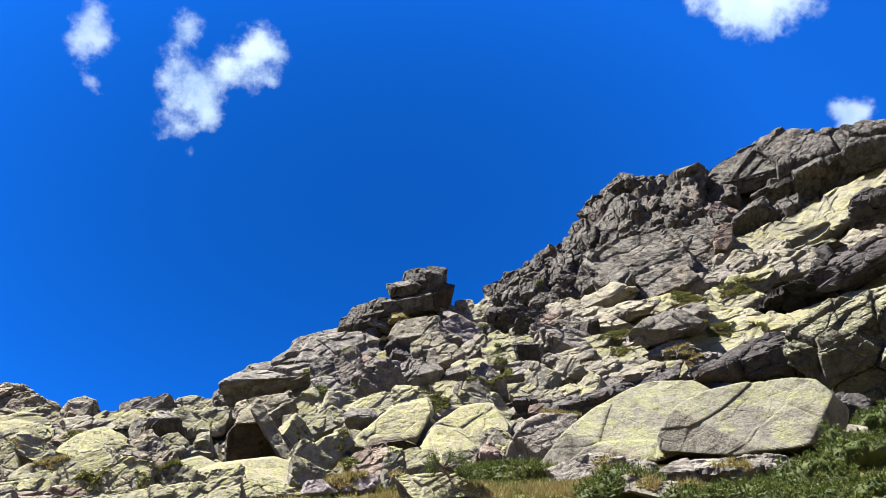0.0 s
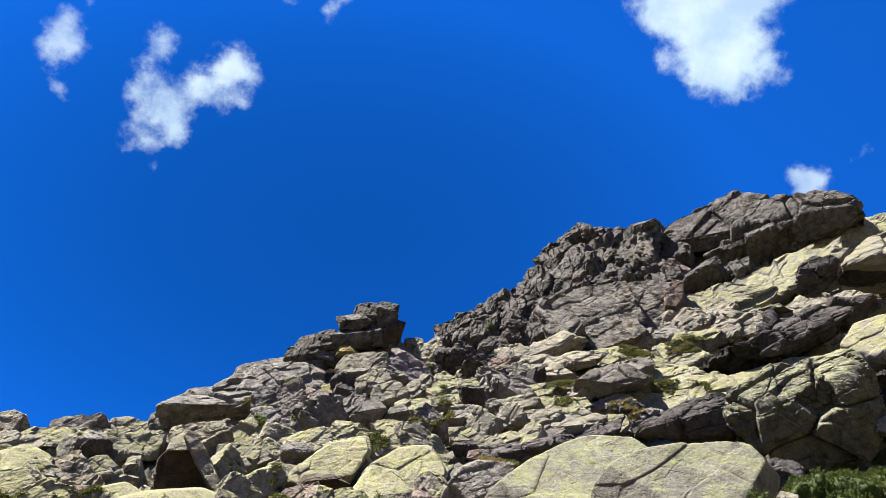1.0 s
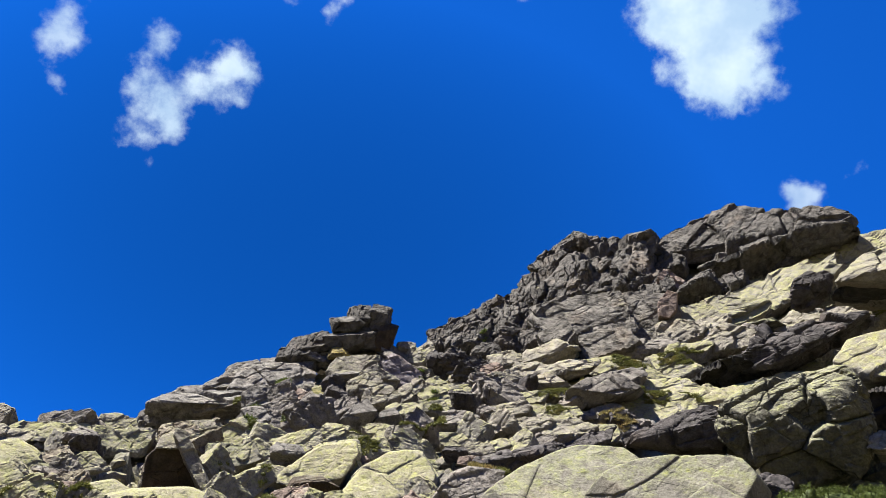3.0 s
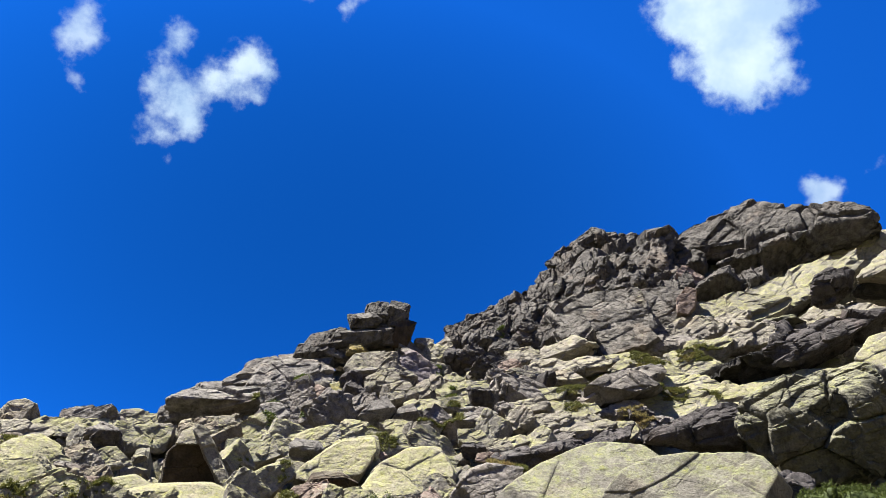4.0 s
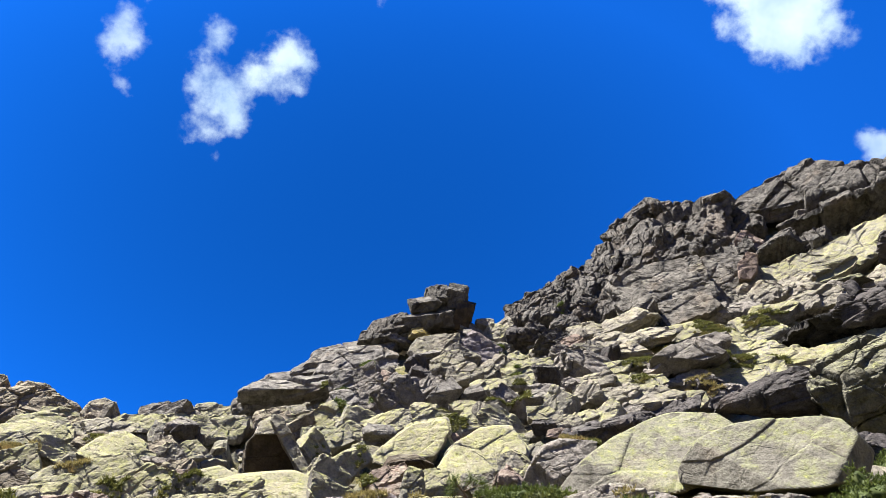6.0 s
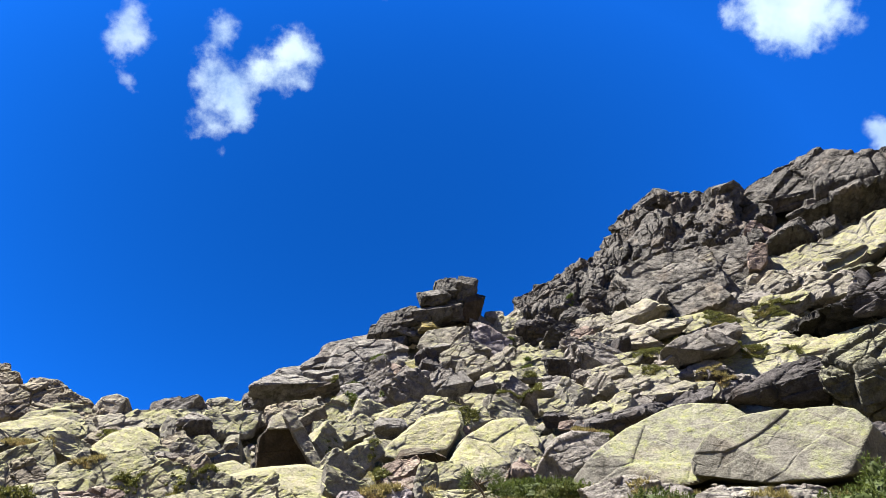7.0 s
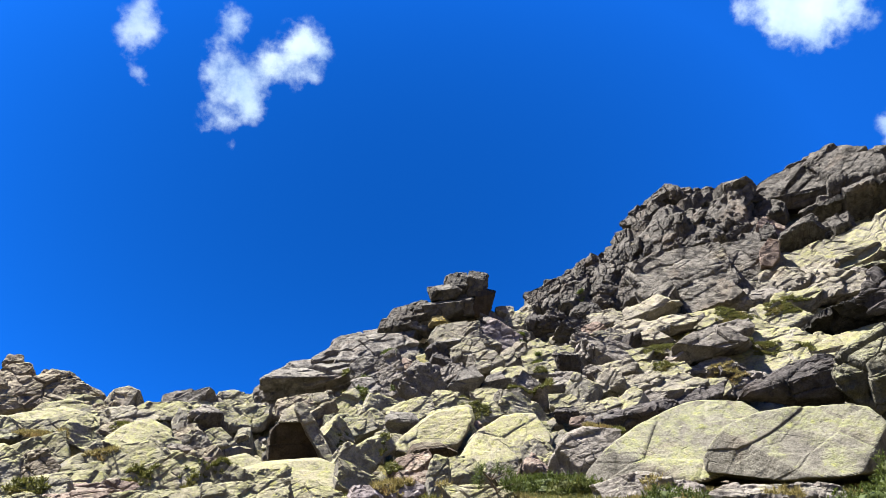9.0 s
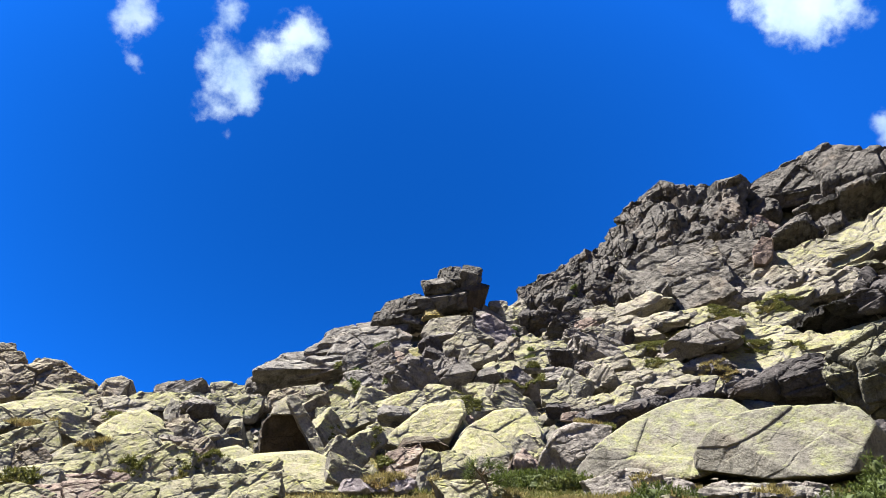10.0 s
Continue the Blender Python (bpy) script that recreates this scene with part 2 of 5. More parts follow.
def ground_material():
    m, N = material("scree_and_turf")
    p = N.add("ShaderNodeTexCoord").outputs["Object"]
    a, b, c = N.noise(p, 0.35, 4.0, 0.6, 0.5), N.noise(p, 2.2, 6.0, 0.65), N.noise(p, 16.0, 5.0, 0.7)
    up = N.add("ShaderNodeSeparateXYZ", {0: N.add("ShaderNodeNewGeometry").outputs["Normal"]}).outputs[2]
    stone = N.mix(N.ramp(b, 0.35, 0.65), (0.075, 0.067, 0.058), (0.175, 0.16, 0.13))
    stone = N.mix(N.ramp(c, 0.42, 0.6, 0.0, 0.5), stone, (0.24, 0.235, 0.15))
    turf = N.mix(N.ramp(c, 0.35, 0.65), (0.055, 0.058, 0.017), (0.14, 0.112, 0.042))
    z = N.add("ShaderNodeSeparateXYZ", {0: p}).outputs[2]
    a = N.math("ADD", a, N.ramp(z, 2.15, 2.7, 0.45, 0.0))
    grass = N.math("MULTIPLY", N.ramp(N.math("ADD", a, N.math("MULTIPLY", b, 0.35)), 0.66, 0.76), N.ramp(up, 0.45, 0.7))
    colour = N.mix(grass, stone, turf)
    finish(N, colour, 0.95, N.math("ADD", N.math("MULTIPLY", b, 0.7), N.math("MULTIPLY", c, 0.3)), 0.12, 1.0, 0.15)
    return m


MAT["ground"] = ground_material()


def leaf_material(name, low, high, dry):
    m, N = material(name)
    g = N.add("ShaderNodeNewGeometry")
    p = N.add("ShaderNodeTexCoord").outputs["Object"]
    r = g.outputs["Random Per Island"]
    colour = N.mix(r, low, high)
    colour = N.mix(N.ramp(N.noise(p, 1.6, 4.0, 0.6), 0.52, 0.68, 0.0, 0.7), colour, dry)
    s = N.add("ShaderNodeBsdfPrincipled", {"Base Color": colour, "Roughness": 0.7, "Specular IOR Level": 0.2})
    t = N.add("ShaderNodeBsdfTranslucent", {"Color": colour})
    mixed = N.add("ShaderNodeMixShader", {0: 0.3, 1: s.outputs[0], 2: t.outputs[0]})
    N.add("ShaderNodeOutputMaterial", {"Surface": mixed.outputs[0]})
    return m


MAT["juniper"] = leaf_material("juniper_needles", (0.022, 0.036, 0.007), (0.092, 0.116, 0.024), (0.09, 0.09, 0.022))
MAT["turf"] = leaf_material("olive_turf", (0.050, 0.057, 0.014), (0.124, 0.122, 0.032), (0.14, 0.11, 0.037))
MAT["drygrass"] = leaf_material("dry_grass", (0.115, 0.095, 0.034), (0.25, 0.205, 0.085), (0.20, 0.125, 0.055))
m, N = material("pine_bark")
q = N.add("ShaderNodeTexCoord").outputs["Object"]
nn = N.noise(q, 30.0, 4.0)
finish(N, N.mix(nn, (0.06, 0.04, 0.03), (0.16, 0.12, 0.09)), 0.9, nn, 0.01)
MAT["bark"] = m


# ---- noise on arrays of points ----
GRID = np.random.RandomState(11).uniform(0, 1, 64 ** 3).astype(np.float32)


def smooth_noise(p, salt=0):
    """Value noise, -1..1, on an (n, 3) array."""
    p = np.asarray(p, dtype=np.float32)
    c = np.floor(p)
    f = p - c
    f = f * f * f * (f * (f * 6 - 15) + 10)
    c = c.astype(np.int32) + salt * 5
    out = 0.0
    for dx in (0, 1):
        for dy in (0, 1):
            for dz in (0, 1):
                w = (f[:, 0] if dx else 1 - f[:, 0]) * (f[:, 1] if dy else 1 - f[:, 1]) * (f[:, 2] if dz else 1 - f[:, 2])
                out = out + w * GRID[(((c[:, 0] + dx) & 63) * 64 + ((c[:, 1] + dy) & 63)) * 64 + ((c[:, 2] + dz) & 63)]
    return out * 2 - 1


def fbm(p, octaves=4, salt=0, gain=0.5):
    out, a = 0.0, 1.0
    for o in range(octaves):
        out = out + a * smooth_noise(p * 2.03 ** o + 17.3 * o, salt + o)
        a *= gain
    return out


TABLE = np.random.RandomState(12).uniform(0, 1, (32 ** 3, 7)).astype(np.float32)


def blocks(p, salt=0, jitter=0.8):
    """Broken rock: each cell of a jittered lattice has its own height and tilt. Returns height (-1..1) and the distance to the joint."""
    p = np.asarray(p, dtype=np.float32) + np.float32(salt * 3.7)
    c = np.floor(p - 0.5).astype(np.int32)
    best, second = np.full(len(p), 9e9, np.float32), np.full(len(p), 9e9, np.float32)
    value = np.zeros(len(p), np.float32)
    for dx in (0, 1):
        for dy in (0, 1):
            for dz in (0, 1):
                cell = c + np.array((dx, dy, dz), np.int32)
                t = TABLE[((cell[:, 0] & 31) * 32 + (cell[:, 1] & 31)) * 32 + (cell[:, 2] & 31)]
                rel = p - cell - 0.5 - jitter * (t[:, :3] - 0.5)
                d = (rel * rel).sum(1)
                v = t[:, 3] * 2 - 1 + 1.8 * ((t[:, 4:7] - 0.5) * rel).sum(1)
                closer = d < best
                second = np.where(closer, best, np.minimum(second, d))
                value = np.where(closer, v, value)
                best = np.minimum(best, d)
    return value, np.sqrt(second) - np.sqrt(best)


# ---- the landform ----
def ease(a, b, x):
    t = np.clip((x - a) / (b - a), 0, 1)
    return t * t * (3 - 2 * t)


# the ridge in plan: bearing in degrees, distance and height in metres
RIDGE = np.array([(-40, 27, 4.2), (-28, 27, 4.2), (-24, 25.5, 3.6), (-15, 26, 3.9), (-11.5, 27, 5.0), (-5, 28, 6.5), (-1, 28.5, 6.9), (2.7, 28, 6.1), (4.6, 30, 7.9), (9.3, 33, 10.4), (12, 34.5, 12.3), (18, 36.5, 13.0), (23.5, 39, 14.9), (30, 37.5, 13.2), (40, 36, 11.7)])


def land(x, y):
    """Height of the mountainside: a bowl that rises to the ridge and falls away behind it, plus an added rise out of
    view.
    """
    r, turn = np.hypot(x, y), np.degrees(np.arctan2(x, y))
    b = np.clip(turn, -40, 40)
    crest, top = np.interp(b, RIDGE[:, 0], RIDGE[:, 1]), np.interp(b, RIDGE[:, 0], RIDGE[:, 2])
    foot = 16.5 + 2.5 * ease(4, 18, b)
    low = 0.13 * np.minimum(r, foot)
    u = np.clip((r - foot) / (crest - foot), 0, 1)
    z = low + (top - low) * u * (0.8 + 0.2 * u)
    over = np.maximum(r - crest, 0)
    z = z - 0.5 * over * over / (over + 3) * (1 - ease(150, 900, r))
    # added unseen rise behind the camera: blocks blue skylight, bounces warm light
    unseen_rise = ease(60, 80, np.abs(turn))
    return z * (1 - unseen_rise) + unseen_rise * (0.05 * np.minimum(r, 60) + 130 * ease(80, 420, r))


def from_arrays(name, co, faces, mats, smooth=False):
    me = bpy.data.meshes.new(name)
    co = np.asarray(co, dtype=np.float32)
    faces = np.asarray(faces, dtype=np.int32)
    n, k = faces.shape
    me.vertices.add(len(co))
    me.vertices.foreach_set("co", co.ravel())
    me.loops.add(n * k)
    me.loops.foreach_set("vertex_index", faces.ravel())
    me.polygons.add(n)
    me.polygons.foreach_set("loop_start", np.arange(0, n * k, k, dtype=np.int32))
    me.polygons.foreach_set("use_smooth", np.full(n, smooth))
    for a in mats:
        me.materials.append(a)
    me.update(calc_edges=True)
    me.validate()
    return me


def ground_height(x, y):
    z = land(x, y)
    r, b = np.hypot(x, y), np.degrees(np.arctan2(x, y))
    near = ease(11, 16, r) * (1 - ease(46, 60, r)) * ease(60, 45, np.abs(b))
    p = np.stack([x, y, z], 1)
    v, gap = blocks(p * 0.75 + 0.3 * fbm(p * 0.5, 2, 3)[:, None], 40)
    w, gap2 = blocks(p * 2.1, 60)
    rough = 0.26 * v + 0.11 * w - 0.16 * np.exp(-gap / 0.06) + 0.10 * fbm(p * 1.7, 4, 9)
    return z + (rough - 0.54) * near + 3.0 * fbm(p * 0.02, 4, 21) * ease(60, 200, r)


def build_ground():
    bearings = np.radians(np.concatenate([np.arange(-36, 36.01, 0.26), np.arange(40, 324.0, 5.0)]))
    radii = np.concatenate([[0.01], np.arange(0.5, 14, 0.9), np.arange(14, 46, 0.13), 46 * 1.13 ** np.arange(0, 36)])
    bb, rr = np.meshgrid(bearings, radii)
    x, y = (rr * np.sin(bb)).ravel(), (rr * np.cos(bb)).ravel()
    z = ground_height(x, y)
    nb, nr = len(bearings), len(radii)
    i, j = np.meshgrid(np.arange(nb), np.arange(nr - 1))
    i, j = i.ravel(), j.ravel()
    a, b_ = j * nb + i, j * nb + (i + 1) % nb
    faces = np.stack([a, a + nb, b_ + nb, b_], 1)
    faces = faces[:, ::-1]
    ob = new("ground", from_arrays("ground", np.stack([x, y, z], 1), faces, [MAT["ground"]]))
    return tagged(ob, "steep stony mountainside with scree and olive turf", "ground", kind="structure")


ground = build_ground()

# ---- rocks ----
SPHERES = {}


def sphere(level):
    if level not in SPHERES:
        bm = bmesh.new()
        bmesh.ops.create_icosphere(bm, subdivisions=level, radius=1.0)
        SPHERES[level] = (np.array([v.co[:] for v in bm.verts]), np.array([[v.index for v in f.verts] for f in bm.faces]))
        bm.free()
    return SPHERES[level]


# joint planes of the granite, in the frame of the rock: turns about x y z, and how slabby the pieces are
JOINTS = {
    "block": ((8, -22, 15), (0.85, 1.0, 1.35)),
    "slab": ((30, -20, 5), (0.6, 0.8, 1.7)),
    "pillar": ((-12, 32, 10), (1.7, 1.1, 0.75)),
}


def rock_shape(w, d, h, lit, over, seed, level, rugged, left=None, right=None, joints="block"):
    """A broken granite block w x d x h metres. lit: the share of its height that the sloping upper face takes; over: how far the front undercuts;
    left, right: how far its flanks lean in."""
    rng = np.random.RandomState(seed)
    way, tris = sphere(level)
    planes = []

    def cut(n, at):
        n = np.array(n, float)
        n /= np.linalg.norm(n)
        planes.append((n, max(float(n @ np.array(at)), 0.14)))

    def u(a):
        return rng.uniform(-a, a)

    cut((u(0.16), u(0.2), 1), (0, 0, 1))
    cut((u(0.2), -2 * lit, 1.2), (0, -1, 1 - 2 * lit))
    cut((u(0.15), -1, -over), (0, -1, 1 - 2 * lit))
    cut((1, u(0.35), u(0.45) + 0.12 if right is None else right), (1, 0, 0))
    cut((-1, u(0.35), u(0.45) + 0.12 if left is None else left), (-1, 0, 0))
    cut((0, 1, 0.2), (0, 1, 0))
    cut((0, 0, -1), (0, 0, -1))
    for _ in range(11):
        n = rng.normal(size=3)
        n /= np.linalg.norm(n)
        planes.append((n, rng.uniform(0.9, 1.2) * (0.5 + 0.5 * np.abs(n).sum() / 1.2) * 0.92))
    half = np.array([w, d, h]) * 0.5
    planes = [(n / half, e) for n, e in planes]
    planes = [(n / np.linalg.norm(n), e / np.linalg.norm(n)) for n, e in planes]
    return carve(way * half, tris, planes, (w, d, h), seed, rugged, joints, 90.0 if over < 0.6 else 40.0, rng)


def carve(way, tris, planes, dims, seed, rugged, joints, k, rng):
    """The body that the planes (normal, distance) leave, broken along its joints."""
    weight = [np.maximum(way @ n / e, 0) ** k for n, e in planes]
    p = way * (sum(weight) ** (-1 / k))[:, None]
    out = sum(wt[:, None] * n for wt, (n, e) in zip(weight, planes))
    out /= np.linalg.norm(out, axis=1, keepdims=True)
    w, d, h = dims
    size = (w * d * h) ** (1 / 3)
    turns, slabby = JOINTS[joints]
    frame_ = np.array(pose(0, 0, 0, *(a + rng.uniform(-9, 9) for a in turns)).to_3x3())
    q = p @ frame_ + np.array([seed * 3.1, seed * 1.7, seed * 0.6]) % 97
    step = 0.5 * math.sqrt(14.4 / len(way))          # spacing of the mesh, in sizes
    move = 0.0
    for salt, fine, tall, deep in ((7, 1.7, 0.075, 0.030), (23, 4.2, 0.024, 0.014), (31, 11.0, 0.0085, 0.005), (37, 30.0, 0.003, 0.002)):
        if step * fine * max(w, d, h) / size > 0.62:
            break
        wide = max(0.03, 0.75 * step * fine * max(w, d, h) / size)
        v, gap = blocks(q * slabby * (fine / size) + 0.05 * fbm(q * (0.8 * fine / size), 2, 5)[:, None], salt, 0.55)
        move = move + rugged * size * (tall * v * np.clip(0.35 + gap / (1.6 * wide), 0, 1) - deep * np.exp(-gap / wide))
    move += size * 0.006 * fbm(q * (4.0 / size), 4, 11, 0.6)
    return p + out * move[:, None], tris


def rock(x, y, z, w, d, h, yaw, roll, lit, over, kind, level, words="", rugged=0.0, left=None, right=None, joints=""):
    """One boulder, centre at x y z."""
    co, tris = rock_shape(w, d, h, lit, over, int(abs(x * 131 + y * 71 + z * 37) * 10) % 9973, level, rugged or KINDS[kind][4], left, right,
                          joints or ("pillar" if kind == "B" else "slab" if kind in "TCV" else "block"))
    mat, name, label, category, _ = KINDS[kind]
    ob = new(name, from_arrays(name, co, tris, [MAT[mat]]))
    ob.matrix_world = pose(x, y, z, 0, roll, yaw)
    bulk = "huge " if w > 3.6 else "large " if w > 1.8 else "small " if w < 0.7 else ""
    return tagged(ob, words or (label if label.startswith("huge") else bulk + label), category, group="rocks of the mountainside")


def hewn(x, y, z, w, d, h, yaw, faces, kind, level, words="", rugged=0.0, joints="", round_=70.0):
    """One boulder, centre at x y z, bounded by named faces: the angle of each in the upright plane, how far it turns outwards, and its distance."""
    seed = int(abs(x * 131 + y * 71 + z * 37) * 10) % 9973
    way, tris = sphere(level)
    half = np.array([w, d, h]) * 0.5
    planes = [(np.array([0.0, 1.0, 0.0]), d / 2)]
    for a, f, e in faces:
        a, f = radians(a), radians(f)
        planes.append((np.array([math.cos(a) * math.cos(f), -math.sin(f), math.sin(a) * math.cos(f)]), e))
    mat, name, label, category, wild = KINDS[kind]
    co, tris = carve(way * half, tris, planes, (w, min(d, w, h * 1.5), h), seed, rugged or wild, joints or ("pillar" if kind == "B" else "slab" if kind in "TCVLS" else "block"), round_,
                     np.random.RandomState(seed))
    ob = new(name, from_arrays(name, co, tris, [MAT[mat]]))
    ob.matrix_world = pose(x, y, z, 0, 0, yaw)
    bulk = "huge " if w > 3.6 else "large " if w > 1.8 else "small " if w < 0.7 else ""
    return tagged(ob, words or (label if label.startswith("huge") else bulk + label), category, group="rocks of the mountainside")


KINDS = {
    "L": ("lichen", "boulder", "angular granite boulder with yellow-green crust lichen", "boulder", 0.62),
    "S": ("slab", "boulder", "huge smooth granite boulder crusted with yellow-green lichen", "boulder", 0.16),
    "K": ("pale", "boulder", "pale grey weathered granite boulder among scree", "boulder", 0.8),
    "G": ("grey", "boulder", "grey fractured granite boulder with dark joints", "boulder", 0.9),
    "M": ("mossy", "boulder", "overhanging mossy granite boulder, front shade in its dark colour", "boulder", 0.8),
    "D": ("dark", "boulder", "dark grey wedged granite boulder, shade deepened in its colour", "boulder", 1.0),
    "B": ("crag", "crag_block", "grey-brown jointed granite block of the crag", "rock", 1.1),
    "T": ("outcrop", "crag_block", "pale grey jointed granite block of the outcrop", "rock", 0.75),
    "C": ("face", "crag_block", "pale smooth granite face of the crag", "rock", 0.5),
    "P": ("pink", "boulder", "pinkish weathered granite rock on the slope", "boulder", 0.8),
    "O": ("ochre", "boulder", "rust-stained granite block, front shade put into its dark colour", "boulder", 0.4),
    "Y": ("golden", "boulder", "rock knob crusted with golden yellow lichen", "boulder", 0.6),
    "N": ("black", "boulder", "black-crusted granite block, overhang shade put into its colour", "boulder", 0.8),
    "R": ("tan", "boulder", "tan weathered granite rock with rusty stains", "boulder", 0.9),
    "V": ("violet", "boulder", "violet-grey smooth granite slab on the slope", "boulder", 0.6),
}

# the great boulders and faces
hewn(2.92, 14.52, 2.23, 2.99, 3.40, 1.45, -11.8, [(153, 3, 1.09), (135, 3, 0.74), (124, 3, 0.58), (115, 3, 0.55), (104, 3, 0.61), (87, 3, 0.75), (53, 3, 1.24), (1, 3, 1.42), (-71, 3, 0.74), (-85, 3, 0.67), (-93, 3, 0.75), (92, 42, 0.49), (122, 60, 0.89)], "S", 7, rugged=0.1)
hewn(4.35, 12.67, 2.17, 2.68, 3.20, 1.09, -19.4, [(139, 3, 0.95), (111, 3, 0.62), (97, 3, 0.52), (92, 3, 0.52), (78, 3, 0.66), (39, 3, 1.03), (34, 3, 1.07), (-20, 3, 1.20), (-76, 3, 0.62), (-88, 3, 0.54), (-99, 3, 0.60), (-171, 3, 1.41), (94, 45, 0.36), (8, 40, 1.08), (142, 60, 0.68), (-90, 30, 0.89)], "S", 7, rugged=0.1)
hewn(1.45, 14.75, 2.05, 1.34, 2.00, 1.03, -6.0, [(160, 3, 0.51), (141, 3, 0.43), (109, 3, 0.45), (82, 3, 0.53), (-6, 3, 0.62), (-43, 3, 0.41), (-57, 3, 0.39), (-107, 3, 0.50), (85, 58, 0.26), (195, 48, 0.39), (-30, 62, 0.37)], "G", 6, rugged=0.3)
hewn(0.19, 16.33, 2.22, 1.80, 2.60, 1.38, -1.1, [(-168, 3, 0.91), (144, 3, 0.64), (122, 3, 0.57), (93, 3, 0.66), (43, 3, 0.89), (23, 3, 0.90), (-25, 3, 0.74), (-25, 3, 0.74), (-92, 3, 0.67), (88, 42, 0.49), (-25, 55, 0.89)], "L", 6, rugged=0.22, round_=28.0)
hewn(-1.20, 16.89, 2.56, 1.69, 2.20, 1.16, 3.6, [(136, 3, 0.40), (126, 3, 0.37), (97, 3, 0.49), (17, 3, 0.88), (-35, 3, 0.57), (-28, 3, 0.57), (-97, 3, 0.53), (-103, 3, 0.52), (-110, 3, 0.57), (98, 46, 0.33), (-75, 40, 0.69)], "L", 6, rugged=0.35, round_=28.0)
# cube rock: its shaded front is coloured dark
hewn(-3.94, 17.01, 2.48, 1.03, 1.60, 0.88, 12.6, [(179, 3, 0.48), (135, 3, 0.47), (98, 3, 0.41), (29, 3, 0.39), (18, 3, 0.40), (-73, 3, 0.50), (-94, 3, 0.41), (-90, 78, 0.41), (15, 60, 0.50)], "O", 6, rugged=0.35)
hewn(-3.46, 16.60, 2.56, 0.87, 0.90, 1.26, 11.3, [(159, 3, 0.56), (70, 3, 0.47), (31, 3, 0.13), (27, 3, 0.13), (-77, 3, 0.65), (-152, 3, 0.13), (-147, 3, 0.13), (55, 50, 0.20)], "K", 6, rugged=0.3, round_=40.0)
hewn(-3.97, 16.69, 2.99, 0.50, 0.80, 0.40, 12.9, [(160, 3, 0.16), (122, 3, 0.13), (52, 3, 0.21), (-7, 3, 0.25), (-90, 3, 0.20), (100, 45, 0.11)], "K", 5, rugged=0.3, round_=40.0)
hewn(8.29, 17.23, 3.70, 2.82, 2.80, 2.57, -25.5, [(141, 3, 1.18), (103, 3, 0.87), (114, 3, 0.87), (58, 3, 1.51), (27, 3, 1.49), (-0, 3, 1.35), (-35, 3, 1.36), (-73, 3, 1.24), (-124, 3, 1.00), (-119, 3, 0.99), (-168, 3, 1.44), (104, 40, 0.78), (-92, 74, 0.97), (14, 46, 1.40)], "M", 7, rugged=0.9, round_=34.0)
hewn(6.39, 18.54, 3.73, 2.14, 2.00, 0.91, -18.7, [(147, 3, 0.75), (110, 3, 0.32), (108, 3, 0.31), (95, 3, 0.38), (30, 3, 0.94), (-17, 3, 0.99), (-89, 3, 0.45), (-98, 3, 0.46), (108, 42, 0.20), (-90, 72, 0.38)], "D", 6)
hewn(11.00, 18.04, 5.40, 2.06, 2.60, 1.41, -31.2, [(149, 3, 0.85), (105, 3, 0.62), (102, 3, 0.62), (69, 3, 0.77), (-2, 3, 0.95), (-91, 3, 0.69), (-138, 3, 0.92), (92, 48, 0.39), (200, 60, 1.04)], "L", 6, rugged=0.35, round_=28.0)
# cave shade to the right, set in as a black block
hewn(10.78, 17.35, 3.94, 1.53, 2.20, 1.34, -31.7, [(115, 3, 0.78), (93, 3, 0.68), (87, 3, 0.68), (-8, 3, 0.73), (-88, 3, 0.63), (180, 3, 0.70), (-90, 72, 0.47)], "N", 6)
hewn(9.36, 15.76, 3.31, 0.57, 0.80, 0.39, -30.5, [(162, 3, 0.24), (120, 3, 0.18), (77, 3, 0.19), (16, 3, 0.22), (-79, 3, 0.19), (-99, 3, 0.20), (90, 45, 0.12)], "K", 5)
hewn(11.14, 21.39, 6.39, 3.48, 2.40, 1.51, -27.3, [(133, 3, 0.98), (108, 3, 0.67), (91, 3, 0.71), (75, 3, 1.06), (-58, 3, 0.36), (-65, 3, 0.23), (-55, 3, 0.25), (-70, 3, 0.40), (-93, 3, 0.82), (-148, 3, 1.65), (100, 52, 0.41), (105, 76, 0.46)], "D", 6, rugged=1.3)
# black backing that holds the cave's shade in its colour
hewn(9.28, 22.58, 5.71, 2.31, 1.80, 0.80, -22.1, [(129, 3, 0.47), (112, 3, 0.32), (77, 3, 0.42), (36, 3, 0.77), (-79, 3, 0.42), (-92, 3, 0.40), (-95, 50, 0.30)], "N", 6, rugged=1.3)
hewn(14.44, 22.96, 9.04, 3.04, 3.00, 1.46, -32.0, [(140, 3, 0.79), (145, 3, 0.86), (102, 3, 0.57), (91, 3, 0.64), (-8, 3, 1.39), (-91, 3, 0.79), (-100, 3, 0.87), (100, 34, 0.45), (-84, 58, 1.39)], "K", 6, rugged=0.4)
# black block standing in for shade below the slab's lip
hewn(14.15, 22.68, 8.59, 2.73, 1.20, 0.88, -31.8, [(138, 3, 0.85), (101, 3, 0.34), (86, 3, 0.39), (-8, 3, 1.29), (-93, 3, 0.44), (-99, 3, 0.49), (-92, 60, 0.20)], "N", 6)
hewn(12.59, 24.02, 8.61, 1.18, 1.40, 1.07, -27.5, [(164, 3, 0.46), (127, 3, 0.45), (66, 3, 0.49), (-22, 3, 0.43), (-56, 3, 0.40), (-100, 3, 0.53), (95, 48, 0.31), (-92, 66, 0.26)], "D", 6)
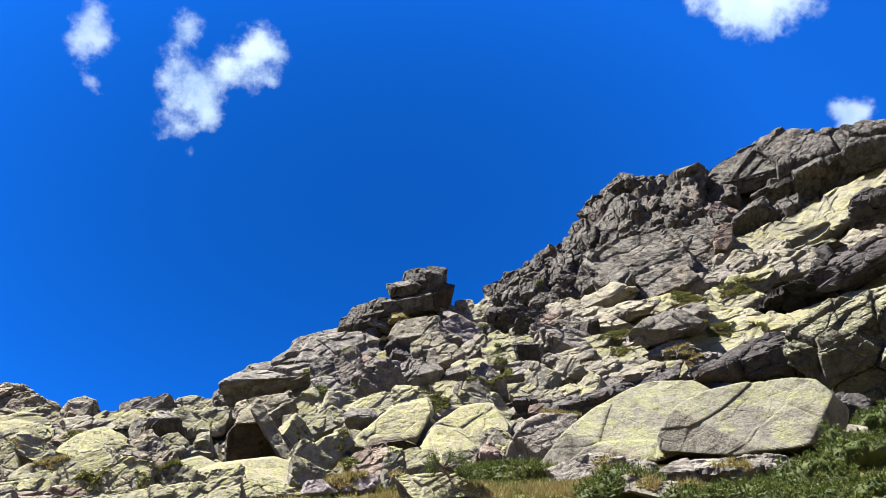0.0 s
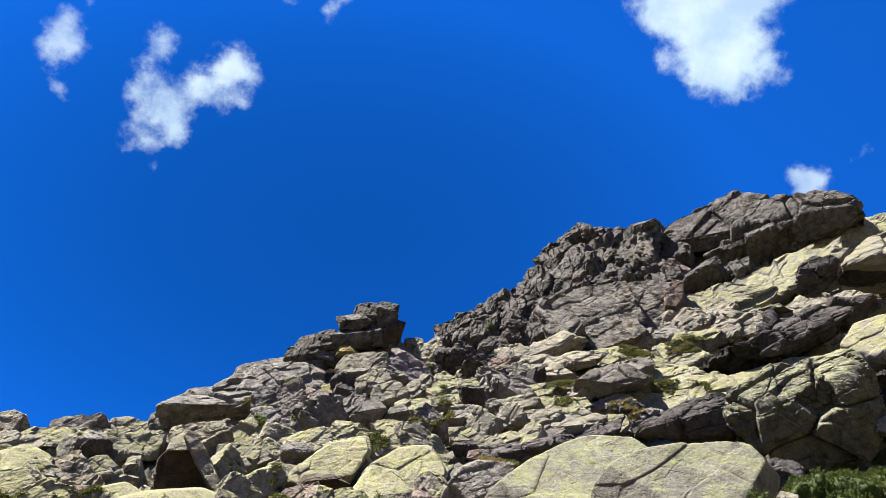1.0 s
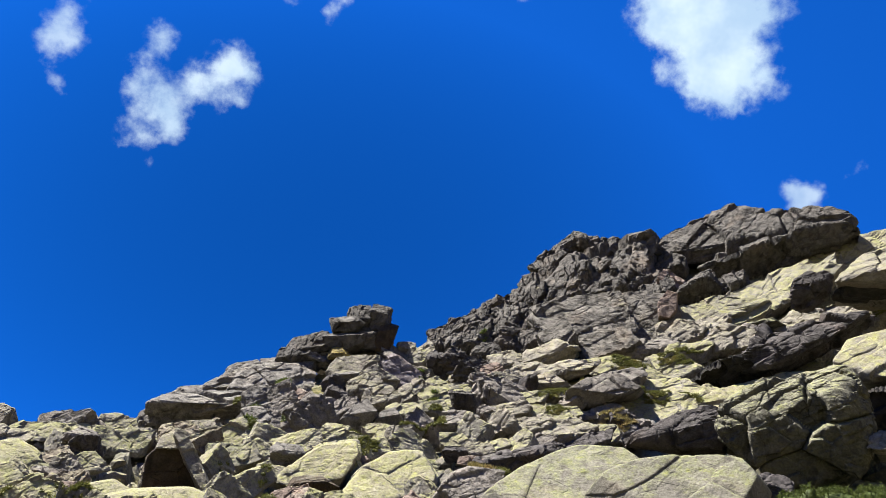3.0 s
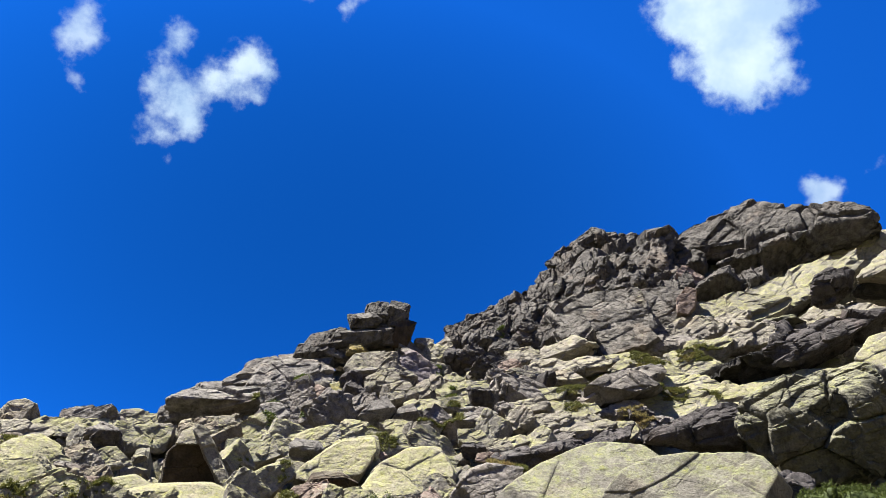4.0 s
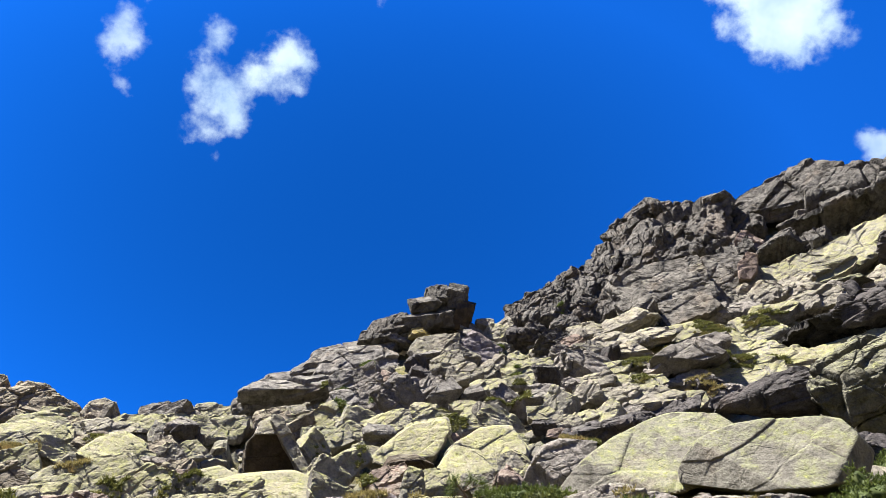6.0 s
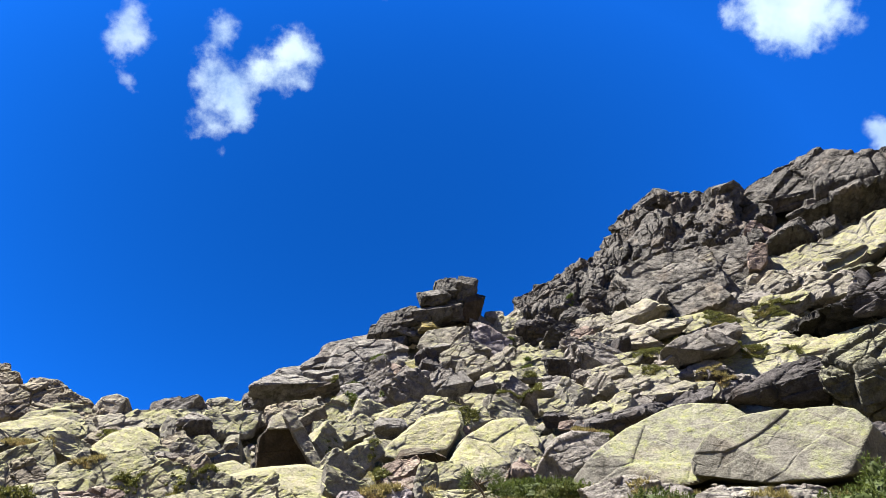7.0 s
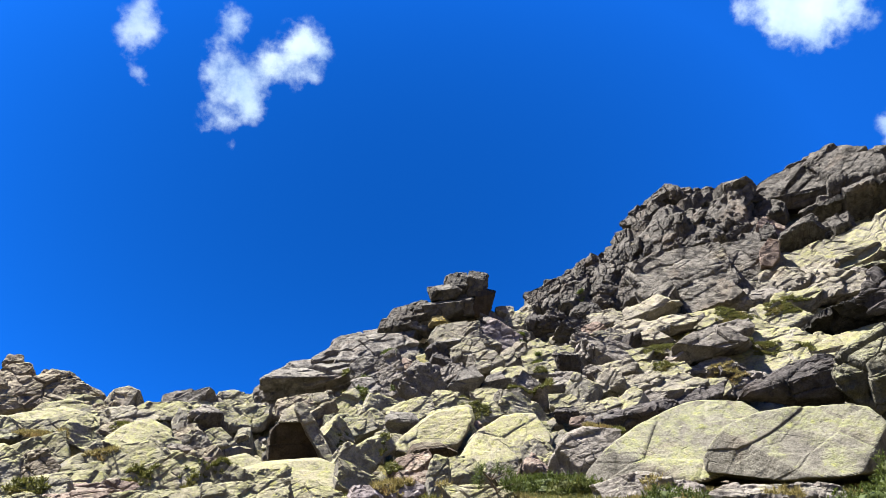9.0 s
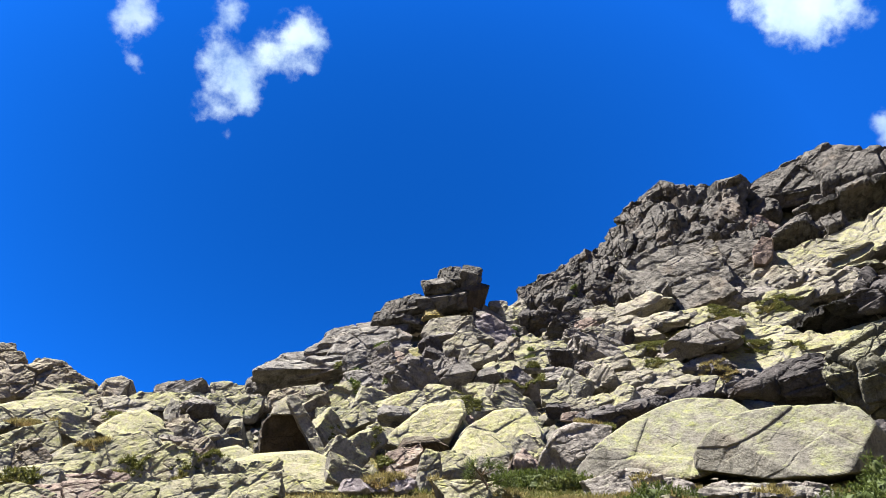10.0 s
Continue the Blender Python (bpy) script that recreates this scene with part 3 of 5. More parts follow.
hewn(5.54, 21.50, 4.85, 1.93, 1.80, 1.08, -14.7, [(128, 3, 0.60), (111, 3, 0.52), (78, 3, 0.55), (57, 3, 0.65), (-46, 3, 0.56), (-75, 3, 0.26), (-70, 3, 0.26), (-118, 3, 0.79), (180, 3, 0.97), (82, 50, 0.34), (-100, 50, 0.37)], "G", 6, rugged=0.45)
hewn(9.49, 27.92, 8.90, 0.69, 1.20, 1.16, -19.0, [(-179, 3, 0.34), (144, 3, 0.31), (64, 3, 0.54), (-3, 3, 0.33), (-34, 3, 0.38), (-98, 3, 0.57), (60, 60, 0.23)], "P", 5, rugged=0.3)
hewn(14.85, 32.48, 13.00, 8.38, 6.00, 2.93, -24.4, [(136, 3, 3.09), (113, 3, 2.07), (102, 3, 1.69), (71, 3, 1.36), (75, 3, 1.34), (65, 3, 1.65), (28, 3, 3.16), (-78, 3, 1.56), (-88, 3, 1.29), (-90, 3, 1.31), (-102, 3, 1.84), (-146, 3, 3.71), (100, 48, 1.03), (-100, 66, 1.76)], "B", 7, rugged=0.62, joints='pillar')
hewn(-10.06, 23.31, 3.96, 1.08, 1.20, 0.70, 23.0, [(148, 3, 0.40), (106, 3, 0.33), (70, 3, 0.35), (23, 3, 0.42), (-76, 3, 0.38), (-96, 3, 0.32), (-149, 3, 0.49), (112, 56, 0.16), (-5, 45, 0.30)], "K", 5, rugged=0.35)
hewn(-8.42, 23.94, 4.04, 1.54, 1.30, 0.69, 19.1, [(153, 3, 0.56), (105, 3, 0.18), (114, 3, 0.17), (58, 3, 0.50), (24, 3, 0.64), (-74, 3, 0.42), (-96, 3, 0.30), (125, 56, 0.07), (-25, 48, 0.33)], "T", 5, rugged=0.35)
hewn(-6.62, 19.90, 2.97, 0.70, 1.00, 0.66, 18.0, [(-179, 3, 0.33), (140, 3, 0.34), (88, 3, 0.32), (7, 3, 0.34), (-55, 3, 0.33), (-87, 3, 0.31), (-90, 76, 0.23), (180, 60, 0.34)], "D", 5)
hewn(-9.66, 18.64, 2.96, 1.95, 2.60, 0.78, 27.0, [(107, 3, 0.42), (98, 3, 0.36), (75, 3, 0.43), (-6, 3, 0.95), (-80, 3, 0.37), (-90, 3, 0.38), (-173, 3, 0.95), (92, 34, 0.28)], "L", 6, rugged=0.22, round_=28.0)
hewn(-7.14, 17.04, 2.56, 1.38, 2.20, 0.77, 22.3, [(130, 3, 0.38), (103, 3, 0.32), (62, 3, 0.46), (-2, 3, 0.69), (-79, 3, 0.35), (-118, 3, 0.39), (86, 36, 0.29)], "L", 6, rugged=0.22, round_=28.0)
hewn(-6.06, 13.70, 1.94, 1.44, 1.80, 0.50, 23.3, [(135, 3, 0.36), (114, 3, 0.22), (83, 3, 0.25), (38, 3, 0.59), (-68, 3, 0.28), (-94, 3, 0.24), (95, 34, 0.18)], "L", 6, rugged=0.22, round_=28.0)
hewn(-3.18, 12.56, 1.80, 1.87, 2.40, 0.45, 13.6, [(135, 3, 0.49), (105, 3, 0.22), (94, 3, 0.18), (70, 3, 0.41), (20, 3, 0.83), (-90, 3, 0.22), (90, 33, 0.15)], "L", 6, rugged=0.1, round_=28.0)
hewn(-3.00, 23.96, 4.49, 1.32, 1.80, 1.69, 6.8, [(151, 3, 0.47), (111, 3, 0.68), (22, 3, 0.63), (-27, 3, 0.58), (-86, 3, 0.81), (-152, 3, 0.68), (140, 58, 0.23), (10, 60, 0.64)], "G", 6, rugged=0.6)
hewn(-1.96, 22.45, 3.77, 1.47, 2.00, 2.04, 4.7, [(160, 3, 0.59), (137, 3, 0.69), (53, 3, 0.84), (7, 3, 0.72), (-41, 3, 0.63), (-80, 3, 0.89), (-166, 3, 0.78), (125, 60, 0.40), (-20, 55, 0.50)], "G", 6, rugged=0.6)
hewn(-0.63, 21.92, 4.14, 0.97, 1.20, 0.89, 1.3, [(173, 3, 0.44), (141, 3, 0.28), (119, 3, 0.30), (39, 3, 0.44), (-25, 3, 0.40), (-69, 3, 0.38), (-103, 3, 0.45), (105, 45, 0.24), (-95, 68, 0.28)], "T", 6, rugged=0.4)
hewn(0.12, 22.03, 4.14, 0.74, 0.90, 0.56, -0.6, [(154, 3, 0.24), (111, 3, 0.20), (31, 3, 0.29), (-49, 3, 0.27), (-96, 3, 0.27), (105, 45, 0.14), (-90, 68, 0.16)], "T", 5, rugged=0.4)
hewn(-10.97, 21.58, 3.49, 1.72, 1.40, 0.61, 26.3, [(130, 3, 0.45), (101, 3, 0.27), (77, 3, 0.34), (26, 3, 0.73), (-81, 3, 0.29), (-103, 3, 0.30), (95, 45, 0.19)], "L", 5, rugged=0.4, round_=40.0)
hewn(-4.88, 12.47, 1.60, 1.23, 1.50, 0.61, 20.3, [(153, 3, 0.46), (115, 3, 0.31), (76, 3, 0.28), (52, 3, 0.32), (29, 3, 0.44), (-87, 3, 0.29), (-116, 3, 0.39), (100, 38, 0.22), (20, 60, 0.61)], "L", 6, rugged=0.25, round_=40.0)
hewn(-6.32, 13.83, 1.94, 1.52, 1.80, 0.43, 23.6, [(160, 3, 0.62), (108, 3, 0.24), (92, 3, 0.20), (55, 3, 0.47), (-66, 3, 0.30), (-90, 3, 0.21), (92, 33, 0.15)], "L", 6, rugged=0.2, round_=40.0)
hewn(-5.31, 10.11, 1.55, 1.25, 1.60, 0.34, 26.4, [(162, 3, 0.51), (101, 3, 0.19), (83, 3, 0.16), (38, 3, 0.43), (-90, 3, 0.16), (92, 30, 0.13)], "P", 6, rugged=0.3, round_=40.0)
hewn(-4.05, 13.37, 1.94, 0.90, 1.20, 0.37, 15.8, [(147, 3, 0.28), (102, 3, 0.16), (63, 3, 0.23), (15, 3, 0.40), (-92, 3, 0.17), (90, 35, 0.13)], "L", 5, rugged=0.25, round_=40.0)
# smaller boulders, lower right
rock(2.85, 10.23, 1.45, 1.31, 0.72, 0.33, -15.6, 1, 0.3, 0.30, "G", 6)
rock(2.11, 10.93, 1.52, 0.70, 0.45, 0.35, -10.9, -5, 0.6, 0.40, "G", 5)
rock(3.55, 9.98, 1.44, 0.89, 0.50, 0.34, -19.6, 7, 0.3, 0.40, "G", 6)
rock(2.14, 9.24, 1.33, 0.88, 0.48, 0.20, -13.1, 15, 0.8, 0.20, "K", 6, rugged=0.4)
rock(6.98, 15.47, 2.16, 0.70, 0.72, 0.90, -24.3, 23, 0.3, 0.30, "D", 5)
rock(1.63, 11.43, 1.55, 0.81, 0.54, 0.44, -8.1, -7, 0.7, 0.40, "G", 5)
# overhung mass right
rock(5.68, 20.61, 3.76, 1.63, 0.90, 0.61, -15.4, -9, 0.9, 0.10, "G", 6)
rock(9.37, 21.69, 4.90, 3.33, 1.83, 0.93, -23.4, -14, 1.0, 0.00, "L", 6, rugged=0.15)
rock(8.35, 20.78, 4.31, 1.52, 0.83, 0.55, -21.9, -5, 0.8, 0.40, "L", 5)
# dark overhang band
rock(10.05, 22.67, 5.65, 0.91, 0.67, 0.61, -23.9, -22, 0.5, 0.50, "G", 5)
rock(12.39, 24.25, 6.84, 1.48, 1.09, 0.99, -27.1, -19, 0.9, 0.10, "G", 5)
rock(11.04, 25.30, 7.09, 1.37, 1.16, 1.20, -23.6, -27, 0.8, 0.40, "G", 5)
rock(9.27, 25.30, 6.76, 1.37, 0.92, 0.77, -20.1, -7, 0.6, 0.50, "L", 5)
rock(11.24, 22.58, 5.72, 1.37, 0.87, 0.68, -26.5, -25, 0.9, 0.10, "L", 5)
rock(10.09, 25.35, 6.99, 1.03, 0.76, 0.69, -21.7, -2, 0.6, 0.50, "G", 5)
# upper right slope slabs
rock(13.22, 28.32, 9.41, 4.49, 2.47, 1.56, -25.0, -24, 1.0, 0.00, "L", 6, rugged=0.5)
rock(15.27, 29.38, 10.45, 2.24, 1.61, 1.43, -27.5, -17, 1.0, 0.00, "L", 5)
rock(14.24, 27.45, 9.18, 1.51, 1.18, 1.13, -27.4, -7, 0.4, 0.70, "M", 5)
rock(10.83, 27.97, 8.65, 2.49, 1.52, 1.15, -21.2, -23, 1.0, 0.00, "L", 6, rugged=0.5)
rock(11.84, 27.18, 8.47, 1.86, 1.18, 0.93, -23.5, -19, 1.0, 0.00, "L", 5, rugged=0.5)
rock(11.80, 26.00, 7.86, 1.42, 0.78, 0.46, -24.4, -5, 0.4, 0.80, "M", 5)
rock(9.56, 26.85, 7.70, 1.64, 1.21, 1.10, -19.6, -15, 0.9, 0.10, "K", 5)
rock(10.63, 25.30, 7.21, 1.55, 1.14, 1.03, -22.8, -9, 0.85, 0.40, "K", 5)
rock(10.47, 26.75, 7.86, 1.28, 0.97, 0.91, -21.4, -12, 0.8, 0.40, "K", 5)
rock(12.70, 25.69, 7.72, 2.28, 1.27, 0.88, -26.3, -21, 0.9, 0.10, "K", 6)
rock(8.25, 26.10, 7.01, 1.77, 1.01, 0.71, -17.5, -2, 0.7, 0.50, "G", 5)
rock(7.86, 24.40, 5.97, 2.30, 1.35, 0.98, -17.9, -9, 1.0, 0.00, "L", 6)
rock(6.90, 24.25, 5.83, 1.95, 1.13, 0.81, -15.9, -5, 1.0, 0.00, "L", 6)
rock(6.31, 24.70, 6.12, 1.50, 0.85, 0.60, -14.3, -7, 0.9, 0.10, "L", 5)
rock(7.88, 23.20, 5.34, 1.24, 0.79, 0.62, -18.8, -7, 0.8, 0.40, "L", 5)
rock(6.48, 23.70, 5.51, 1.43, 0.86, 0.63, -15.3, -12, 0.7, 0.50, "G", 5)
rock(6.58, 21.77, 4.49, 2.17, 1.23, 0.87, -16.8, -3, 0.9, 0.10, "L", 6)
rock(5.41, 21.26, 4.23, 1.41, 0.80, 0.56, -14.3, -9, 0.5, 0.60, "G", 5)
rock(5.83, 20.81, 4.05, 0.83, 0.61, 0.55, -15.7, 13, 0.4, 0.60, "D", 5)
rock(7.18, 21.07, 4.21, 1.40, 0.97, 0.84, -18.8, -15, 0.8, 0.40, "L", 5)
rock(8.11, 22.04, 4.89, 1.62, 0.92, 0.65, -20.2, -9, 0.9, 0.10, "L", 5)
rock(4.24, 19.93, 3.69, 1.45, 0.88, 0.66, -12.0, -7, 0.6, 0.40, "K", 5)
rock(4.48, 19.41, 3.36, 1.53, 0.84, 0.51, -13.0, -17, 0.7, 0.50, "D", 6)
rock(5.05, 20.05, 3.66, 1.06, 0.67, 0.53, -14.1, -5, 0.9, 0.10, "L", 5)
# dome, top right
rock(12.77, 34.86, 12.75, 2.91, 2.00, 1.70, -20.1, -25, 0.5, 0.70, "B", 6)
rock(14.10, 31.35, 11.53, 3.71, 2.35, 1.83, -24.2, -21, 0.3, 1.00, "B", 6, rugged=0.8)
rock(16.26, 34.42, 13.60, 3.38, 2.30, 1.93, -25.3, -5, 0.7, 0.50, "B", 6)
rock(11.39, 29.90, 9.94, 1.73, 1.34, 1.28, -20.9, -31, 0.25, 1.10, "B", 6, rugged=0.6)
rock(12.64, 29.79, 10.21, 1.24, 1.01, 1.03, -23.0, -27, 0.5, 0.60, "B", 5)
rock(9.20, 28.99, 8.88, 0.79, 0.87, 1.19, -17.6, 53, 0.6, 0.60, "B", 5)
rock(18.38, 35.03, 14.36, 2.22, 1.63, 1.48, -27.7, 11, 0.6, 0.70, "B", 6)
rock(16.46, 33.41, 13.08, 1.87, 1.33, 1.17, -26.2, -27, 0.8, 0.40, "P", 5)
rock(18.57, 33.70, 13.56, 1.89, 1.29, 1.09, -28.9, 11, 0.7, 0.50, "B", 6)
rock(15.71, 31.26, 11.63, 1.52, 1.04, 0.87, -26.7, -22, 0.7, 0.60, "P", 5)
rock(17.73, 30.25, 11.26, 3.37, 2.84, 2.95, -30.4, -5, 1.0, 0.00, "L", 6)
rock(14.51, 25.38, 7.89, 2.78, 2.16, 2.08, -29.8, -12, 0.9, 0.10, "K", 6)
rock(12.36, 21.65, 5.45, 2.33, 1.81, 1.75, -29.7, -9, 0.9, 0.10, "L", 6)
rock(10.15, 18.30, 3.39, 1.93, 1.62, 1.69, -29.0, -2, 0.5, 0.50, "M", 6)
# cliff, middle
rock(11.04, 32.50, 11.48, 1.35, 1.22, 1.35, -18.8, -27, 0.6, 0.50, "B", 5)
rock(10.07, 30.46, 10.08, 1.26, 1.03, 1.05, -18.3, -22, 0.7, 0.50, "B", 5)
rock(7.40, 30.10, 9.83, 2.28, 1.25, 0.83, -13.8, -13, 0.7, 0.40, "B", 6)
rock(6.40, 29.81, 9.68, 1.23, 0.90, 0.82, -12.1, -17, 0.7, 0.40, "B", 5)
rock(10.64, 30.60, 10.37, 1.06, 0.89, 0.93, -19.2, 33, 0.6, 0.50, "P", 5)
rock(8.61, 33.03, 10.89, 5.01, 3.97, 3.87, -14.6, -19, 0.75, 0.40, "B", 6)
rock(7.77, 35.82, 13.21, 2.00, 1.50, 1.40, -12.2, -31, 0.5, 0.60, "B", 6)
rock(9.22, 36.54, 13.63, 2.55, 1.56, 1.17, -14.2, -2, 0.7, 0.50, "B", 6)
rock(11.01, 36.95, 13.79, 2.32, 1.49, 1.19, -16.6, 8, 0.8, 0.40, "B", 6)
rock(10.10, 33.92, 11.80, 2.35, 1.64, 1.41, -16.6, -21, 0.8, 0.50, "B", 6)
rock(11.39, 34.88, 12.40, 1.70, 1.63, 1.94, -18.1, -1, 0.6, 0.60, "B", 6)
rock(6.98, 35.39, 12.33, 1.72, 1.43, 1.47, -11.2, -37, 0.5, 0.50, "B", 6)
rock(6.11, 33.81, 10.98, 1.63, 1.36, 1.40, -10.2, -37, 0.6, 0.50, "B", 6)
rock(7.43, 32.71, 11.10, 1.81, 1.41, 1.36, -12.8, -31, 0.6, 0.60, "B", 6)
rock(8.32, 32.62, 11.14, 1.58, 1.20, 1.13, -14.3, -26, 0.7, 0.60, "B", 6)
rock(8.56, 28.58, 8.35, 3.12, 2.53, 2.53, -16.7, -7, 1.0, 0.00, "C", 6)
rock(6.62, 28.27, 8.19, 3.27, 2.48, 2.31, -13.2, -2, 0.9, 0.20, "C", 6)
rock(6.01, 30.72, 9.48, 1.26, 1.31, 1.68, -11.1, -31, 0.6, 0.50, "B", 6)
rock(5.21, 32.99, 10.03, 2.03, 1.50, 1.36, -9.0, -25, 0.8, 0.40, "B", 6)
rock(4.48, 30.84, 8.74, 2.52, 1.73, 1.47, -8.3, -17, 0.85, 0.40, "B", 6)
rock(3.76, 32.75, 9.29, 2.01, 1.35, 1.12, -6.6, -25, 0.8, 0.40, "B", 6)
rock(2.48, 31.32, 8.32, 1.70, 1.21, 1.06, -4.5, -22, 0.8, 0.40, "B", 6)
rock(6.99, 26.35, 7.14, 1.79, 1.24, 1.07, -14.9, -12, 0.95, 0.10, "C", 5)
rock(5.43, 26.53, 7.27, 1.08, 0.97, 1.08, -11.6, -37, 0.8, 0.40, "C", 5)
rock(4.20, 28.05, 7.40, 1.14, 1.03, 1.14, -8.5, 33, 0.7, 0.50, "B", 5)
rock(4.85, 27.85, 7.51, 0.94, 0.85, 0.94, -9.9, -27, 0.6, 0.60, "B", 5)
rock(4.84, 25.59, 6.57, 1.73, 0.98, 0.69, -10.7, -19, 0.6, 0.60, "K", 5)
rock(1.81, 29.64, 7.48, 0.88, 1.00, 1.40, -3.5, -7, 0.5, 0.50, "B", 6)
rock(2.82, 29.51, 7.70, 1.60, 1.25, 1.20, -5.5, -12, 0.6, 0.60, "B", 6)
rock(3.28, 27.10, 6.78, 1.10, 0.90, 0.91, -6.9, 13, 0.6, 0.60, "B", 5)
rock(2.18, 27.32, 6.52, 0.92, 0.83, 0.92, -4.6, 48, 0.6, 0.50, "B", 5)
rock(1.80, 27.46, 6.29, 0.92, 0.98, 1.29, -3.8, -7, 0.2, 0.50, "D", 5)
rock(2.63, 25.65, 6.01, 1.03, 1.00, 1.20, -5.9, 33, 0.5, 0.60, "B", 6)
rock(3.63, 25.81, 6.33, 1.04, 0.77, 0.69, -8.0, -17, 0.7, 0.50, "K", 5)
rock(3.88, 29.78, 8.10, 1.42, 1.18, 1.21, -7.4, -22, 0.6, 0.60, "B", 6)
# ledges below the cliff
rock(4.09, 24.59, 5.82, 1.48, 0.82, 0.56, -9.5, -7, 0.9, 0.10, "K", 5)
rock(5.19, 24.22, 5.93, 1.79, 0.98, 0.49, -12.1, -7, 0.9, 0.10, "K", 5)
rock(3.16, 25.07, 5.87, 0.67, 0.56, 0.57, -7.2, -7, 0.8, 0.30, "P", 4)
rock(2.72, 24.34, 5.44, 0.81, 0.65, 0.65, -6.4, 33, 0.6, 0.60, "G", 5)
rock(3.67, 24.11, 5.51, 1.13, 0.73, 0.58, -8.7, 28, 0.8, 0.40, "K", 5)
rock(4.42, 23.39, 5.42, 0.94, 0.60, 0.47, -10.7, -7, 0.7, 0.50, "K", 5)
rock(3.83, 23.25, 5.19, 0.68, 0.54, 0.53, -9.4, -57, 0.5, 0.60, "D", 5)
rock(4.33, 22.33, 4.86, 0.89, 0.53, 0.39, -11.0, -5, 0.7, 0.50, "K", 5)
rock(3.21, 22.38, 4.79, 1.64, 1.18, 1.04, -8.2, 31, 0.6, 0.50, "G", 5)
rock(2.73, 22.70, 4.86, 0.76, 0.75, 0.91, -6.9, -37, 0.4, 0.60, "G", 5)
rock(3.75, 22.07, 4.71, 0.88, 0.56, 0.44, -9.7, -7, 0.8, 0.40, "L", 5)
rock(4.74, 21.57, 4.57, 0.63, 0.51, 0.52, -12.4, -37, 0.4, 0.60, "G", 5)
rock(3.72, 21.21, 4.30, 1.27, 0.70, 0.48, -9.9, -2, 0.9, 0.10, "L", 5)
rock(4.35, 20.90, 4.22, 0.97, 0.57, 0.42, -11.8, -5, 0.8, 0.50, "L", 5)
rock(3.00, 21.10, 4.26, 1.26, 0.70, 0.48, -8.1, -12, 0.8, 0.40, "K", 5)
rock(1.73, 23.66, 4.91, 1.57, 1.10, 0.94, -4.2, -2, 0.85, 0.30, "L", 5)
rock(2.03, 21.93, 4.47, 0.58, 0.59, 0.73, -5.3, -7, 0.1, 0.40, "D", 5)
rock(1.19, 25.35, 5.19, 0.84, 0.68, 0.67, -2.7, 38, 0.6, 0.50, "K", 5)
rock(1.29, 23.11, 4.55, 0.77, 0.53, 0.46, -3.2, -2, 0.9, 0.10, "L", 5)
rock(3.49, 20.10, 3.83, 1.06, 0.68, 0.53, -9.8, -12, 0.8, 0.40, "K", 5)
rock(2.70, 20.16, 3.81, 0.93, 0.71, 0.67, -7.6, -27, 0.7, 0.50, "K", 5)
rock(2.11, 19.79, 3.61, 0.65, 0.64, 0.78, -6.1, -52, 0.7, 0.40, "L", 5)
rock(2.63, 21.05, 4.20, 0.70, 0.49, 0.42, -7.1, 3, 0.6, 0.50, "G", 5)
rock(1.70, 20.32, 3.76, 1.07, 0.81, 0.75, -4.8, -2, 0.45, 0.60, "G", 5)
rock(3.00, 18.96, 3.28, 0.75, 0.55, 0.50, -9.0, -32, 0.7, 0.50, "L", 5)
rock(3.49, 19.21, 3.40, 0.76, 0.48, 0.38, -10.3, -7, 0.7, 0.50, "G", 5)
rock(4.23, 20.37, 4.02, 0.67, 0.42, 0.32, -11.7, -7, 0.7, 0.50, "L", 5)
rock(2.79, 17.84, 2.86, 1.75, 0.96, 0.58, -8.9, -11, 0.35, 0.50, "D", 6)
rock(2.05, 18.39, 3.10, 0.72, 0.49, 0.41, -6.4, -2, 0.7, 0.40, "K", 5)
rock(1.57, 19.05, 3.31, 0.63, 0.46, 0.43, -4.7, -2, 0.7, 0.40, "L", 5)
rock(1.54, 18.22, 3.00, 0.52, 0.39, 0.36, -4.8, 3, 0.3, 0.50, "D", 5)
rock(2.45, 18.65, 3.22, 0.61, 0.40, 0.32, -7.5, -17, 0.7, 0.40, "L", 5)
# front boulders, middle
rock(0.75, 19.27, 3.07, 1.14, 0.83, 0.76, -2.2, 28, 0.8, 0.40, "L", 5)
rock(0.40, 20.01, 3.41, 0.66, 0.65, 0.79, -1.1, -57, 0.6, 0.40, "K", 5)
rock(1.01, 21.30, 3.77, 0.98, 0.75, 0.70, -2.7, 38, 0.6, 0.60, "G", 5)
rock(1.28, 20.23, 3.51, 0.53, 0.59, 0.80, -3.6, 63, 0.5, 0.50, "G", 5)
rock(0.80, 15.45, 2.07, 0.50, 0.57, 0.80, -3.0, -47, 0.7, 0.50, "L", 5)
rock(1.09, 16.53, 2.30, 0.75, 0.51, 0.43, -3.8, -35, 0.8, 0.40, "L", 5)
rock(0.53, 13.06, 1.76, 0.42, 0.41, 0.50, -2.3, 33, 0.3, 0.40, "P", 5)
rock(0.11, 13.15, 1.79, 0.51, 0.42, 0.42, -0.5, -7, 0.8, 0.30, "K", 5)
rock(0.90, 17.78, 2.66, 0.70, 0.51, 0.46, -2.9, 13, 0.5, 0.60, "M", 5)
rock(0.07, 20.12, 3.44, 0.66, 0.46, 0.40, -0.2, -7, 0.7, 0.40, "L", 5)
rock(-0.26, 19.10, 3.11, 0.88, 0.60, 0.50, 0.8, -7, 0.9, 0.10, "L", 5)
rock(-0.12, 20.57, 3.62, 0.68, 0.50, 0.46, 0.3, -2, 0.6, 0.50, "L", 5)
